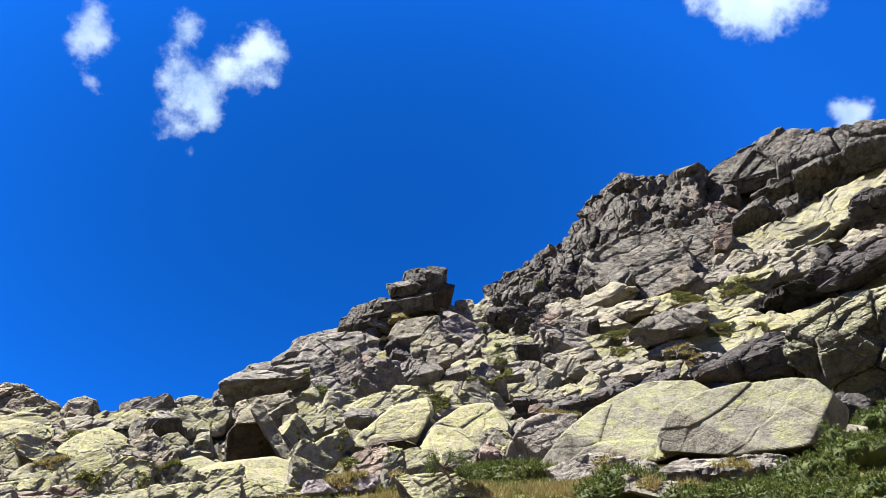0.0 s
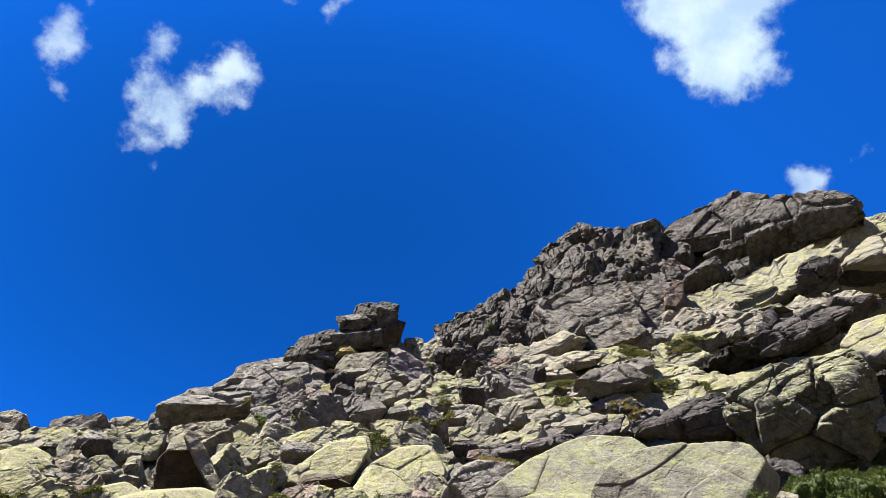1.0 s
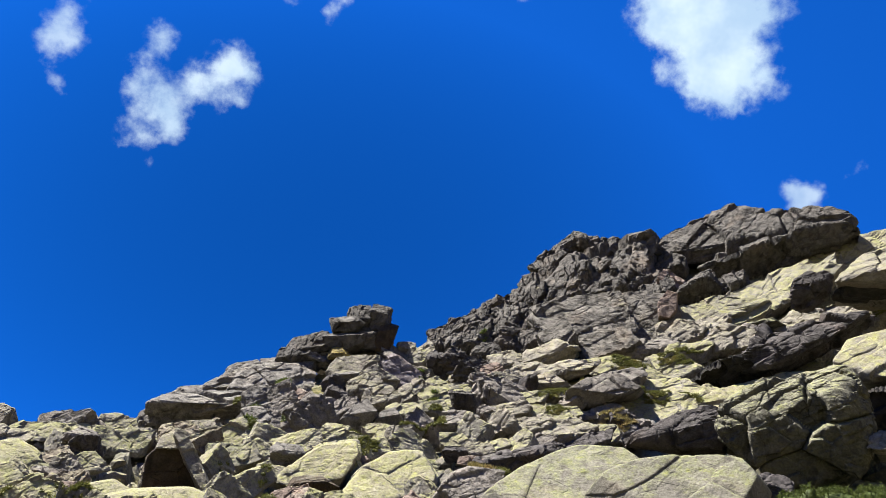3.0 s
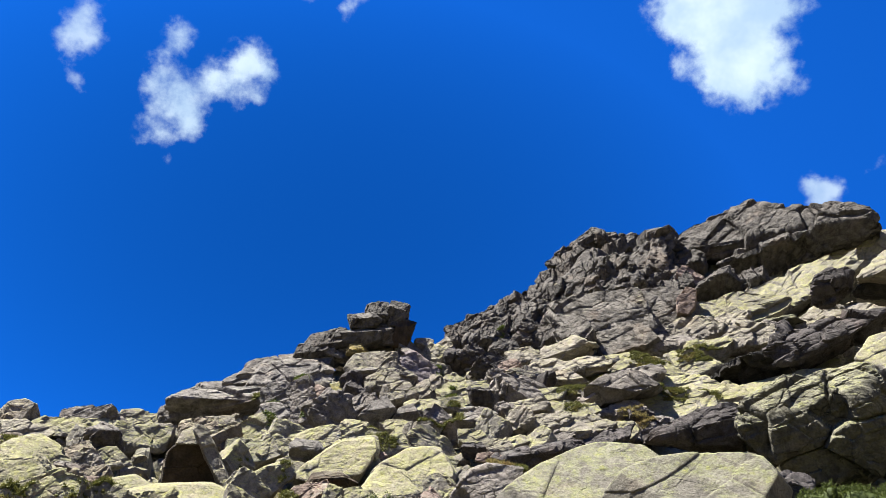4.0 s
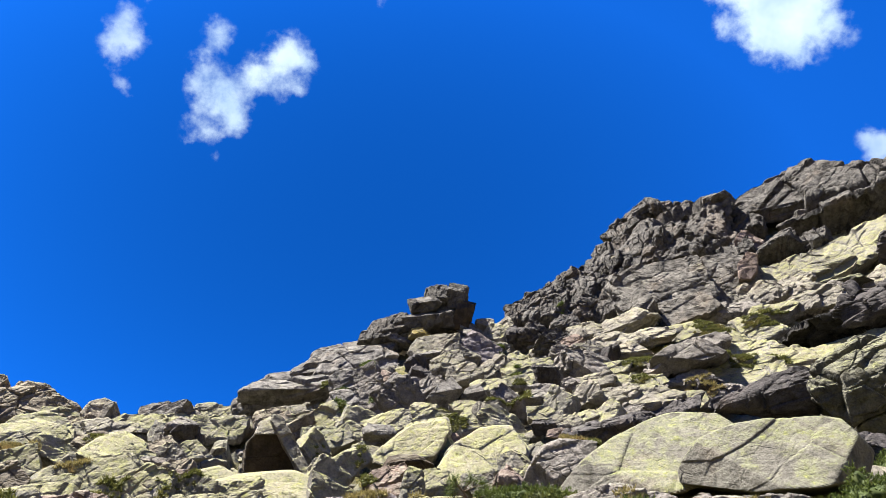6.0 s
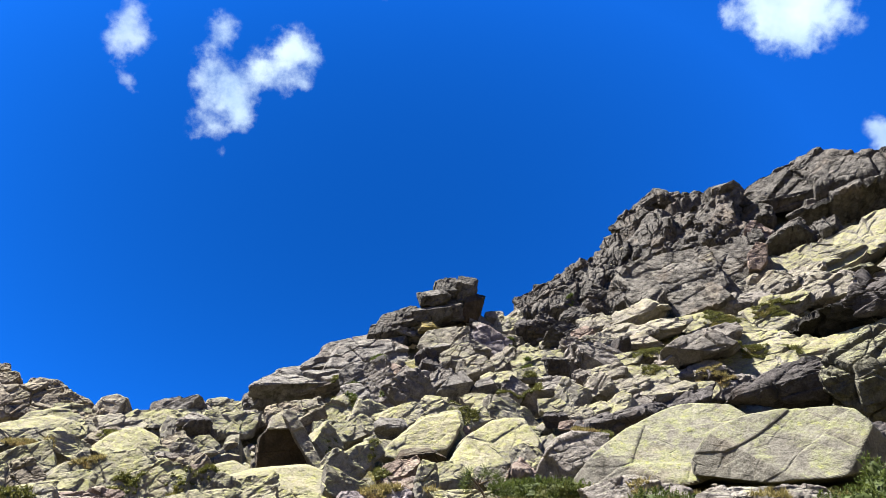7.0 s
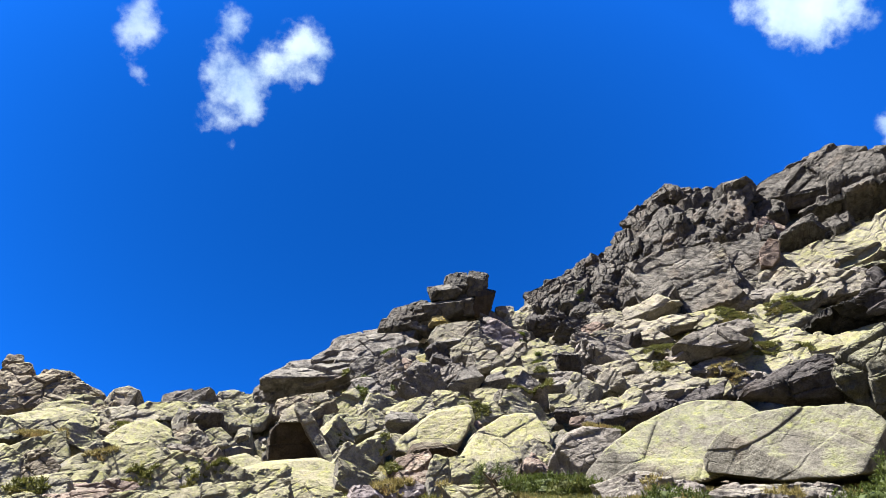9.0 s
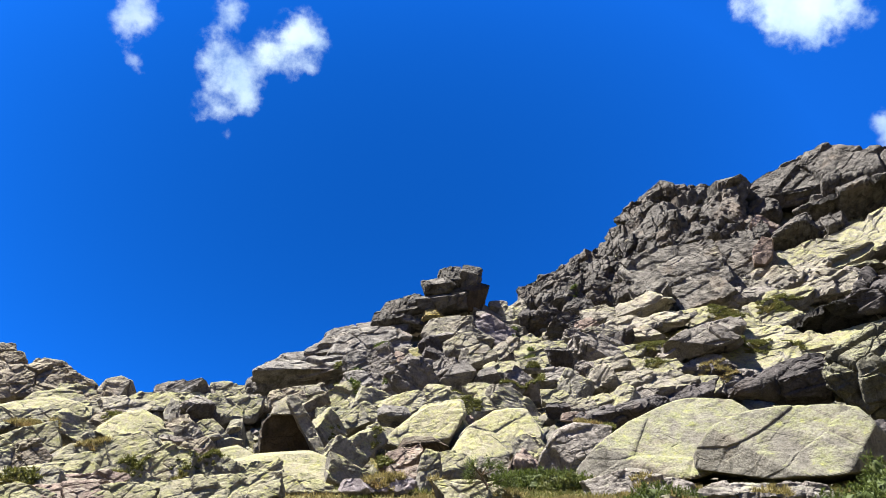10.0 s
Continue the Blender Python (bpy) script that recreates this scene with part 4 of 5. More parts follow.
rock(1.84, 17.70, 2.82, 0.58, 0.36, 0.28, -5.9, 3, 0.8, 0.30, "P", 5)
rock(-0.76, 19.22, 3.15, 1.13, 0.83, 0.76, 2.3, -17, 0.9, 0.10, "L", 5)
rock(-1.12, 20.24, 3.52, 0.80, 0.56, 0.48, 3.2, -2, 0.7, 0.50, "L", 5)
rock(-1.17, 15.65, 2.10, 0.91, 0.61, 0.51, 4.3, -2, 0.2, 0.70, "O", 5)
rock(-0.59, 16.91, 2.42, 0.55, 0.54, 0.66, 2.0, -17, 0.7, 0.40, "L", 5)
rock(-0.43, 17.86, 2.74, 0.47, 0.36, 0.35, 1.4, 3, 0.8, 0.30, "P", 4)
rock(-0.61, 13.21, 1.83, 0.72, 0.52, 0.46, 2.6, -5, 0.7, 0.50, "L", 5)
rock(-0.25, 10.53, 1.50, 0.84, 0.48, 0.34, 1.4, -1, 0.9, 0.10, "L", 6)
rock(-0.84, 11.88, 1.68, 0.34, 0.43, 0.69, 4.0, 3, 0.8, 0.40, "L", 5)
rock(-1.43, 14.23, 1.94, 0.73, 0.49, 0.40, 5.7, -15, 0.7, 0.50, "P", 5)
rock(-1.16, 12.26, 1.70, 0.55, 0.35, 0.27, 5.4, -7, 0.7, 0.50, "P", 5)
rock(-1.35, 11.21, 1.58, 0.72, 0.40, 0.24, 6.9, -3, 0.95, 0.10, "V", 5)
rock(-1.75, 10.98, 1.56, 0.35, 0.25, 0.21, 9.1, -2, 0.8, 0.40, "V", 5)
rock(-1.86, 16.97, 2.44, 0.55, 0.38, 0.33, 6.3, -2, 0.8, 0.40, "K", 5)
rock(-2.20, 15.84, 2.16, 0.41, 0.35, 0.37, 7.9, -7, 0.7, 0.40, "L", 4)
rock(-2.23, 17.29, 2.53, 0.34, 0.30, 0.34, 7.3, -17, 0.7, 0.40, "L", 4)
# lower left front slabs
rock(-2.71, 11.16, 1.59, 1.14, 0.63, 0.29, 13.6, -1, 1.0, 0.00, "L", 6)
rock(-3.20, 11.77, 1.67, 0.68, 0.50, 0.45, 15.2, -7, 0.9, 0.10, "L", 5)
rock(-2.35, 13.94, 1.92, 0.63, 0.59, 0.68, 9.6, 43, 0.9, 0.10, "L", 5)
rock(-2.31, 15.85, 2.17, 0.51, 0.62, 0.92, 8.3, 58, 0.6, 0.40, "L", 5)
rock(-3.16, 17.14, 2.47, 0.67, 0.65, 0.78, 10.4, 53, 0.6, 0.50, "L", 5)
rock(-2.01, 12.05, 1.68, 0.62, 0.46, 0.42, 9.5, 33, 0.9, 0.10, "L", 5)
# cube rock with the dark front
rock(-5.00, 21.76, 3.49, 1.00, 0.76, 0.71, 13.0, -9, 0.8, 0.40, "R", 5)
rock(-4.10, 19.95, 3.15, 0.39, 0.65, 1.18, 11.6, 63, 0.6, 0.30, "R", 5)
# outcrop with ledges
rock(-5.14, 24.86, 4.50, 2.63, 1.45, 0.99, 11.7, -3, 0.4, 0.70, "T", 6)
rock(-6.17, 25.38, 4.45, 1.01, 0.98, 1.17, 13.7, -22, 0.5, 0.60, "T", 5)
rock(-6.44, 24.79, 4.00, 0.98, 0.95, 1.14, 14.6, -17, 0.4, 0.50, "T", 5)
rock(-6.86, 24.38, 3.79, 1.12, 0.85, 0.80, 15.7, -7, 0.8, 0.40, "L", 5)
rock(-6.24, 21.83, 3.26, 1.14, 0.81, 0.71, 15.9, -3, 0.8, 0.40, "L", 5)
rock(-6.03, 22.38, 3.35, 0.88, 0.72, 0.73, 15.1, -7, 0.7, 0.40, "K", 5)
rock(-6.70, 25.15, 4.21, 0.66, 0.48, 0.43, 14.9, -7, 0.7, 0.40, "L", 4)
rock(-5.22, 26.55, 5.12, 2.29, 1.26, 0.71, 11.1, -7, 0.8, 0.40, "T", 6)
rock(-4.82, 26.77, 5.45, 1.43, 0.84, 0.61, 10.2, -9, 0.6, 0.70, "T", 5)
rock(-4.64, 22.08, 3.69, 1.16, 0.64, 0.44, 11.9, -9, 0.7, 0.60, "K", 5)
rock(-3.57, 20.51, 3.35, 1.61, 1.03, 0.81, 9.9, -19, 1.0, 0.10, "L", 6)
rock(-3.40, 22.57, 4.01, 0.89, 0.69, 0.66, 8.6, -12, 0.7, 0.50, "T", 5)
rock(-3.46, 26.69, 5.66, 2.32, 1.42, 1.07, 7.4, -5, 0.85, 0.40, "T", 6)
rock(-3.37, 24.04, 4.63, 0.96, 0.86, 0.96, 8.0, -7, 0.8, 0.40, "T", 5)
rock(-1.68, 21.51, 3.95, 1.28, 1.08, 1.14, 4.5, 48, 0.85, 0.40, "G", 5)
rock(-2.44, 19.55, 3.21, 1.03, 0.80, 0.77, 7.1, 28, 0.8, 0.50, "L", 5)
rock(-1.77, 19.17, 3.15, 0.88, 0.67, 0.63, 5.3, -27, 0.8, 0.50, "L", 5)
rock(-1.93, 18.27, 2.85, 0.72, 0.55, 0.53, 6.0, 3, 0.4, 0.90, "T", 5)
rock(-2.57, 18.57, 2.91, 0.61, 0.51, 0.53, 7.9, 23, 0.7, 0.40, "L", 5)
rock(-2.82, 18.23, 2.78, 0.71, 0.55, 0.52, 8.8, -27, 0.8, 0.40, "L", 5)
rock(-3.35, 18.85, 2.91, 0.74, 0.52, 0.44, 10.1, -2, 0.5, 0.50, "M", 5)
rock(-2.11, 16.74, 2.39, 0.54, 0.38, 0.33, 7.2, 23, 0.6, 0.40, "L", 5)
# tor base
rock(-4.23, 27.07, 5.90, 1.99, 1.10, 0.72, 8.9, -11, 0.8, 0.50, "T", 5)
rock(-3.11, 27.61, 6.25, 1.67, 0.95, 0.67, 6.4, -7, 0.7, 0.50, "T", 5)
rock(-2.65, 27.95, 7.00, 1.51, 1.03, 0.87, 5.4, -11, 0.7, 0.40, "B", 5, rugged=0.6)
rock(-3.04, 27.64, 6.67, 1.04, 0.69, 0.56, 6.3, -9, 0.7, 0.40, "B", 5, rugged=0.6)
rock(-1.92, 28.22, 6.89, 1.52, 1.04, 0.87, 3.9, -5, 0.7, 0.40, "T", 5)
rock(-0.89, 28.53, 6.89, 2.11, 1.20, 0.85, 1.8, -2, 0.8, 0.40, "T", 5)
rock(-2.36, 27.78, 6.65, 1.12, 0.71, 0.56, 4.9, 18, 0.7, 0.50, "T", 5)
# tor blocks
rock(-1.58, 27.28, 6.70, 0.56, 0.45, 0.38, 3.4, -5, 0.6, 0.10, "Y", 5)
rock(-0.85, 28.26, 7.36, 1.91, 1.14, 0.84, 1.7, -5, 0.4, 0.05, "B", 5, rugged=0.5)
rock(-1.28, 27.85, 7.19, 1.32, 0.90, 0.75, 2.6, -11, 0.3, 0.05, "B", 5, rugged=0.5)
rock(-1.44, 27.94, 7.80, 0.99, 0.70, 0.61, 3.0, -5, 0.5, 0.05, "B", 5, rugged=0.6)
rock(-0.95, 28.28, 8.12, 0.85, 0.78, 0.89, 1.9, -5, 0.6, 0.05, "B", 5, rugged=0.6)
rock(-0.35, 28.26, 8.14, 0.77, 0.81, 1.04, 0.7, 7, 0.4, 0.05, "B", 5, rugged=0.5)
# right pillar of the tor, shade put into its colour
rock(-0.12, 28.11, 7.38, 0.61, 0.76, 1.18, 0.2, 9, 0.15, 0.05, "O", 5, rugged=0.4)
rock(-0.70, 28.15, 7.54, 0.84, 0.68, 0.69, 1.4, -1, 0.6, 0.05, "B", 5, rugged=0.5)
rock(-1.03, 26.70, 6.14, 1.61, 1.01, 0.79, 2.2, -9, 0.9, 0.20, "K", 5)
rock(-1.25, 25.42, 5.60, 1.02, 0.60, 0.44, 2.8, -7, 0.3, 0.70, "T", 5)
rock(-0.40, 28.19, 6.83, 1.14, 0.72, 0.57, 0.8, -12, 0.8, 0.40, "T", 5)
rock(-0.04, 27.46, 6.40, 0.92, 0.74, 0.74, 0.1, -27, 0.6, 0.50, "T", 5)
rock(0.49, 26.90, 6.00, 1.44, 1.03, 0.90, -1.0, 33, 0.9, 0.10, "V", 5)
rock(0.61, 28.20, 7.12, 0.65, 0.53, 0.53, -1.2, 8, 0.6, 0.60, "T", 4, rugged=0.6)
rock(0.17, 28.03, 6.87, 1.13, 0.72, 0.57, -0.4, 33, 0.7, 0.50, "T", 5)
rock(1.01, 27.79, 6.68, 0.75, 0.75, 0.93, -2.1, -47, 0.7, 0.40, "L", 5)
rock(1.31, 27.97, 6.98, 0.64, 0.58, 0.64, -2.7, -47, 0.7, 0.40, "K", 4)
rock(1.05, 27.40, 6.04, 0.73, 0.74, 0.92, -2.2, -57, 0.8, 0.30, "K", 5)
rock(1.48, 25.70, 5.56, 0.69, 0.54, 0.51, -3.3, -7, 0.7, 0.40, "L", 4)
rock(-0.23, 25.24, 5.51, 1.01, 0.83, 0.84, 0.5, 33, 0.8, 0.40, "K", 5)
rock(0.75, 24.90, 5.15, 0.83, 0.67, 0.66, -1.7, -27, 0.7, 0.40, "K", 5)
rock(-0.64, 24.47, 5.25, 0.98, 0.72, 0.65, 1.5, -22, 0.7, 0.50, "K", 5)
rock(-1.34, 23.59, 4.85, 0.63, 0.52, 0.53, 3.2, 23, 0.4, 0.50, "D", 4)
rock(-0.98, 22.26, 4.35, 0.74, 0.62, 0.65, 2.5, -32, 0.6, 0.50, "G", 5)
rock(0.51, 22.79, 4.40, 0.91, 0.58, 0.45, -1.3, -7, 0.8, 0.40, "L", 5)
rock(-0.08, 23.72, 4.87, 0.95, 0.70, 0.63, 0.2, -12, 0.8, 0.40, "K", 5)
rock(-1.47, 24.62, 5.24, 0.66, 0.59, 0.66, 3.4, 63, 0.6, 0.50, "D", 4)
rock(-1.51, 22.39, 4.32, 0.59, 0.65, 0.89, 3.9, 63, 0.7, 0.40, "T", 5)
# far left skyline
rock(-13.76, 24.18, 4.65, 0.98, 0.89, 0.98, 29.1, -10, 0.7, 0.40, "R", 5)
rock(-12.80, 23.74, 4.12, 1.92, 1.22, 0.96, 27.8, -5, 0.9, 0.10, "R", 6)
rock(-12.34, 24.41, 4.42, 1.48, 0.99, 0.82, 26.3, 12, 0.8, 0.40, "R", 5)
rock(-12.68, 24.70, 4.70, 0.84, 0.56, 0.47, 26.7, 0, 0.6, 0.50, "R", 5)
rock(-14.07, 24.61, 5.20, 0.50, 0.45, 0.50, 29.3, -10, 0.5, 0.50, "R", 4)
rock(-13.08, 23.81, 4.12, 1.45, 1.06, 0.96, 28.3, 10, 0.8, 0.40, "R", 5)
rock(-11.45, 24.00, 4.13, 0.97, 0.66, 0.55, 25.0, 20, 0.8, 0.40, "R", 5)
rock(-8.87, 24.13, 3.97, 0.97, 0.67, 0.58, 19.6, -15, 0.8, 0.40, "T", 5)
rock(-8.01, 24.28, 3.82, 0.81, 0.62, 0.58, 17.7, 10, 0.6, 0.60, "G", 5)
rock(-8.94, 23.30, 3.59, 1.60, 0.90, 0.62, 20.4, -5, 0.9, 0.10, "L", 5)
rock(-8.20, 23.66, 3.64, 1.09, 0.63, 0.46, 18.5, 0, 0.9, 0.10, "L", 5)
rock(-7.64, 21.21, 3.14, 0.56, 0.51, 0.56, 19.2, -60, 0.5, 0.40, "L", 4)
rock(-6.86, 20.58, 3.03, 0.82, 0.74, 0.82, 17.8, 10, 0.25, 0.50, "G", 5)
rock(-7.58, 24.75, 4.02, 0.83, 0.61, 0.56, 16.5, -10, 0.8, 0.40, "L", 5)
rock(-6.82, 21.79, 3.25, 0.87, 0.78, 0.87, 16.8, 20, 0.7, 0.50, "L", 5)
rock(-10.11, 21.87, 3.41, 1.34, 0.85, 0.66, 24.2, -5, 0.8, 0.40, "R", 5)
rock(-11.21, 23.52, 3.85, 1.10, 0.65, 0.47, 24.9, 5, 0.9, 0.10, "L", 5)
rock(-9.13, 21.34, 3.23, 1.46, 0.87, 0.64, 22.6, -5, 0.7, 0.40, "K", 5)
rock(-7.60, 17.45, 2.56, 1.06, 0.82, 0.78, 22.8, -15, 0.7, 0.50, "R", 5)
rock(-8.13, 17.85, 2.64, 0.71, 0.45, 0.36, 23.8, -10, 0.5, 0.60, "L", 5)
rock(-9.26, 18.14, 2.84, 1.52, 0.84, 0.54, 26.3, -12, 0.9, 0.10, "L", 6)
rock(-7.91, 16.37, 2.46, 0.98, 0.72, 0.65, 25.0, 25, 0.7, 0.40, "L", 5)
rock(-8.69, 15.56, 2.43, 1.24, 0.72, 0.52, 28.4, -3, 0.35, 0.70, "M", 6)
rock(-7.56, 14.05, 2.14, 1.17, 0.77, 0.62, 27.4, -20, 0.85, 0.40, "L", 6)
rock(-6.64, 11.87, 1.85, 0.99, 0.65, 0.53, 28.2, -15, 0.8, 0.40, "R", 6)
rock(-6.35, 16.35, 2.35, 0.65, 0.53, 0.54, 20.4, 20, 0.5, 0.50, "L", 5)
rock(-6.42, 17.95, 2.58, 0.71, 0.58, 0.59, 18.9, -20, 0.6, 0.50, "R", 5)
rock(-5.89, 17.10, 2.43, 0.56, 0.56, 0.68, 18.2, -40, 0.7, 0.50, "K", 5)
rock(-5.86, 18.09, 2.58, 0.60, 0.48, 0.48, 17.2, -10, 0.8, 0.40, "L", 5)
rock(-5.13, 15.30, 2.16, 0.50, 0.37, 0.34, 17.7, -20, 0.8, 0.40, "R", 5)
rock(-5.81, 16.07, 2.29, 0.64, 0.36, 0.25, 19.0, 10, 0.5, 0.50, "G", 5)
rock(-6.18, 14.85, 2.15, 1.01, 0.67, 0.55, 21.7, -10, 0.8, 0.50, "L", 5)
rock(-5.90, 13.10, 1.94, 1.68, 0.93, 0.58, 23.3, -12, 0.95, 0.10, "L", 6)
rock(-5.94, 12.25, 1.85, 0.74, 0.44, 0.32, 24.8, -8, 0.7, 0.50, "L", 5)
rock(-5.51, 10.74, 1.67, 1.21, 0.67, 0.35, 26.0, -6, 0.95, 0.10, "L", 6)
rock(-5.45, 9.84, 1.57, 1.04, 0.57, 0.36, 27.7, -8, 0.9, 0.10, "L", 6)
rock(-4.87, 10.29, 1.58, 0.88, 0.48, 0.27, 24.1, -4, 0.9, 0.10, "P", 6)
rock(-4.49, 11.45, 1.69, 1.12, 0.78, 0.67, 20.2, -20, 0.85, 0.40, "L", 6)
rock(-3.74, 9.84, 1.49, 1.25, 0.69, 0.36, 19.5, -6, 0.95, 0.10, "L", 6)
rock(-3.07, 10.44, 1.53, 1.02, 0.56, 0.38, 15.1, -8, 0.95, 0.10, "L", 6)
rock(-4.66, 9.30, 1.48, 1.03, 0.57, 0.27, 25.3, -4, 0.95, 0.10, "P", 6)
rock(-4.15, 9.41, 1.47, 0.92, 0.51, 0.28, 22.4, -5, 0.95, 0.10, "L", 6)
rock(-5.13, 9.03, 1.48, 0.82, 0.45, 0.27, 28.3, -6, 0.95, 0.10, "L", 6)
rock(-4.33, 11.87, 1.73, 0.54, 0.55, 0.70, 18.9, 40, 0.6, 0.40, "R", 5)
rock(-3.83, 11.80, 1.69, 0.71, 0.54, 0.52, 16.8, -30, 0.85, 0.40, "L", 5)
rock(-4.35, 12.91, 1.85, 0.51, 0.32, 0.25, 17.6, -10, 0.7, 0.50, "P", 5)
rock(-4.63, 14.05, 1.99, 0.46, 0.30, 0.24, 17.3, -5, 0.8, 0.40, "P", 5)
rock(-4.84, 11.39, 1.69, 0.77, 0.51, 0.42, 21.9, -10, 0.8, 0.40, "L", 5)
rock(-5.60, 14.64, 2.10, 0.39, 0.28, 0.25, 20.0, -10, 0.7, 0.40, "L", 4)
rock(-13.38, 22.00, 3.80, 1.48, 1.12, 1.04, 30.8, -10, 0.8, 0.40, "R", 5)
rock(-10.00, 16.49, 2.63, 1.52, 0.95, 0.74, 30.5, -8, 0.9, 0.10, "L", 6)
rock(-7.10, 11.68, 1.85, 1.16, 0.81, 0.70, 30.2, -8, 0.9, 0.10, "L", 6)

# ---- small stones between the boulders ----
def scatter(count, seed, near=15.5, far=38.0):
    """Places on the slope, denser near the foot."""
    rng = np.random.RandomState(seed)
    b = np.radians(rng.uniform(-34, 36, count))
    r = near + (far - near) * rng.uniform(0, 1, count) ** 1.4
    x, y = r * np.sin(b), r * np.cos(b)
    return rng, x, y, ground_height(x, y)


def build_rubble():
    """Loose stones, too many to count."""
    rng, x, y, z = scatter(1800, 5)
    way, tris = sphere(2)
    cos, fs = [], []
    for i in range(len(x)):
        size = 0.07 + 0.22 * rng.uniform() ** 2
        n = rng.normal(size=(9, 3))
        n /= np.linalg.norm(n, axis=1, keepdims=True)
        e = rng.uniform(0.55, 1.0, 9)
        r = (np.maximum(way @ n.T / e, 0) ** 12).sum(1) ** (-1 / 12)
        stretch = rng.uniform(0.6, 1.4, 3) * (1, 1, 0.75)
        cos.append(way * np.minimum(r, 1.5)[:, None] * stretch * size + (x[i], y[i], z[i] + size * 0.2))
        fs.append(tris + i * len(way))
    ob = new("rubble", from_arrays("rubble", np.concatenate(cos), np.concatenate(fs), [MAT["pale"]]))
    return tagged(ob, "loose angular granite rubble between the boulders", "rubble", kind="stuff")


rubble = build_rubble()


def build_stones():
    """Fist- to knee-high stones that fill the gaps."""
    rng, x, y, z = scatter(210, 8)
    cos, fs, slot, n = [], [], [], 0
    for i in range(len(x)):
        g = rng.uniform(0.25, 0.6)
        co, tris = rock_shape(g * rng.uniform(1.0, 1.7), g, g * rng.uniform(0.6, 0.95), rng.uniform(0.3, 0.9), rng.uniform(0, 0.4), 900 + i, 3, 1.0)
        turn = np.array(pose(0, 0, 0, 0, rng.uniform(-30, 30), math.degrees(-math.atan2(x[i], y[i])) + rng.uniform(-30, 30)).to_3x3())
        cos.append(co @ turn.T + (x[i], y[i], z[i] + 0.12 * g))
        fs.append(tris + n)
        slot.append(np.full(len(tris), rng.choice([0, 0, 0, 1, 1, 2, 3])))
        n += len(co)
    me = from_arrays("loose_stones", np.concatenate(cos), np.concatenate(fs), [MAT[k] for k in ("lichen", "pale", "grey", "pink")])
    me.polygons.foreach_set("material_index", np.concatenate(slot).astype(np.int32))
    return tagged(new("loose_stones", me), "knee-high loose granite stones filling the gaps", "stones", kind="stuff")


stones = build_stones()


# ---- plants ----
def part(name, me, parent, label="", kind=""):
    ob = new(name, me)
    ob.parent = parent
    return tagged(ob, label, kind=kind)


def thing(name, x, y, z, yaw, label, category, group):
    ob = new(name)
    ob.empty_display_size = 0.1
    ob.matrix_world = pose(x, y, z, 0, 0, yaw)
    return tagged(ob, label, category, group=group)


SEED = [100]


def blades(points, ways, lengths, widths, rng):
    """Thin tapered leaves: at each point one that grows along its way."""
    side = np.cross(ways, rng.normal(size=ways.shape))
    side /= np.linalg.norm(side, axis=1, keepdims=True) + 1e-9
    a = points - side * widths[:, None] * 0.5
    b = points + side * widths[:, None] * 0.5
    c = points + ways * lengths[:, None]
    co = np.stack([a, b, c], 1).reshape(-1, 3)
    return co, np.arange(len(co)).reshape(-1, 3)


def unit(v):
    return v / (np.linalg.norm(v, axis=1, keepdims=True) + 1e-9)


def mound(w, d, h, rng, level=4, rough=0.16):
    """A lumpy cushion, flat below."""
    way, tris = sphere(level)
    p = way * (w / 2, d / 2, h)
    p = p * (1 + rough * fbm(way * 2.3 + rng.uniform(0, 50, 3), 4, 3) + 0.5 * rough * np.abs(fbm(p * 4.0, 2, 8)))[:, None]
    p[:, 2] = np.maximum(p[:, 2], -0.35 * h)
    return p, tris


bpy.context.view_layer.update()
SURFACE = bpy.context.evaluated_depsgraph_get()


def drop(x, y, z):
    """The surface below a place: point and normal."""
    hit, at, normal, *_ = scene.ray_cast(SURFACE, Vector((x, y, z)), Vector((0, 0, -1)), distance=2.2)
    return (at, normal) if hit else (None, None)


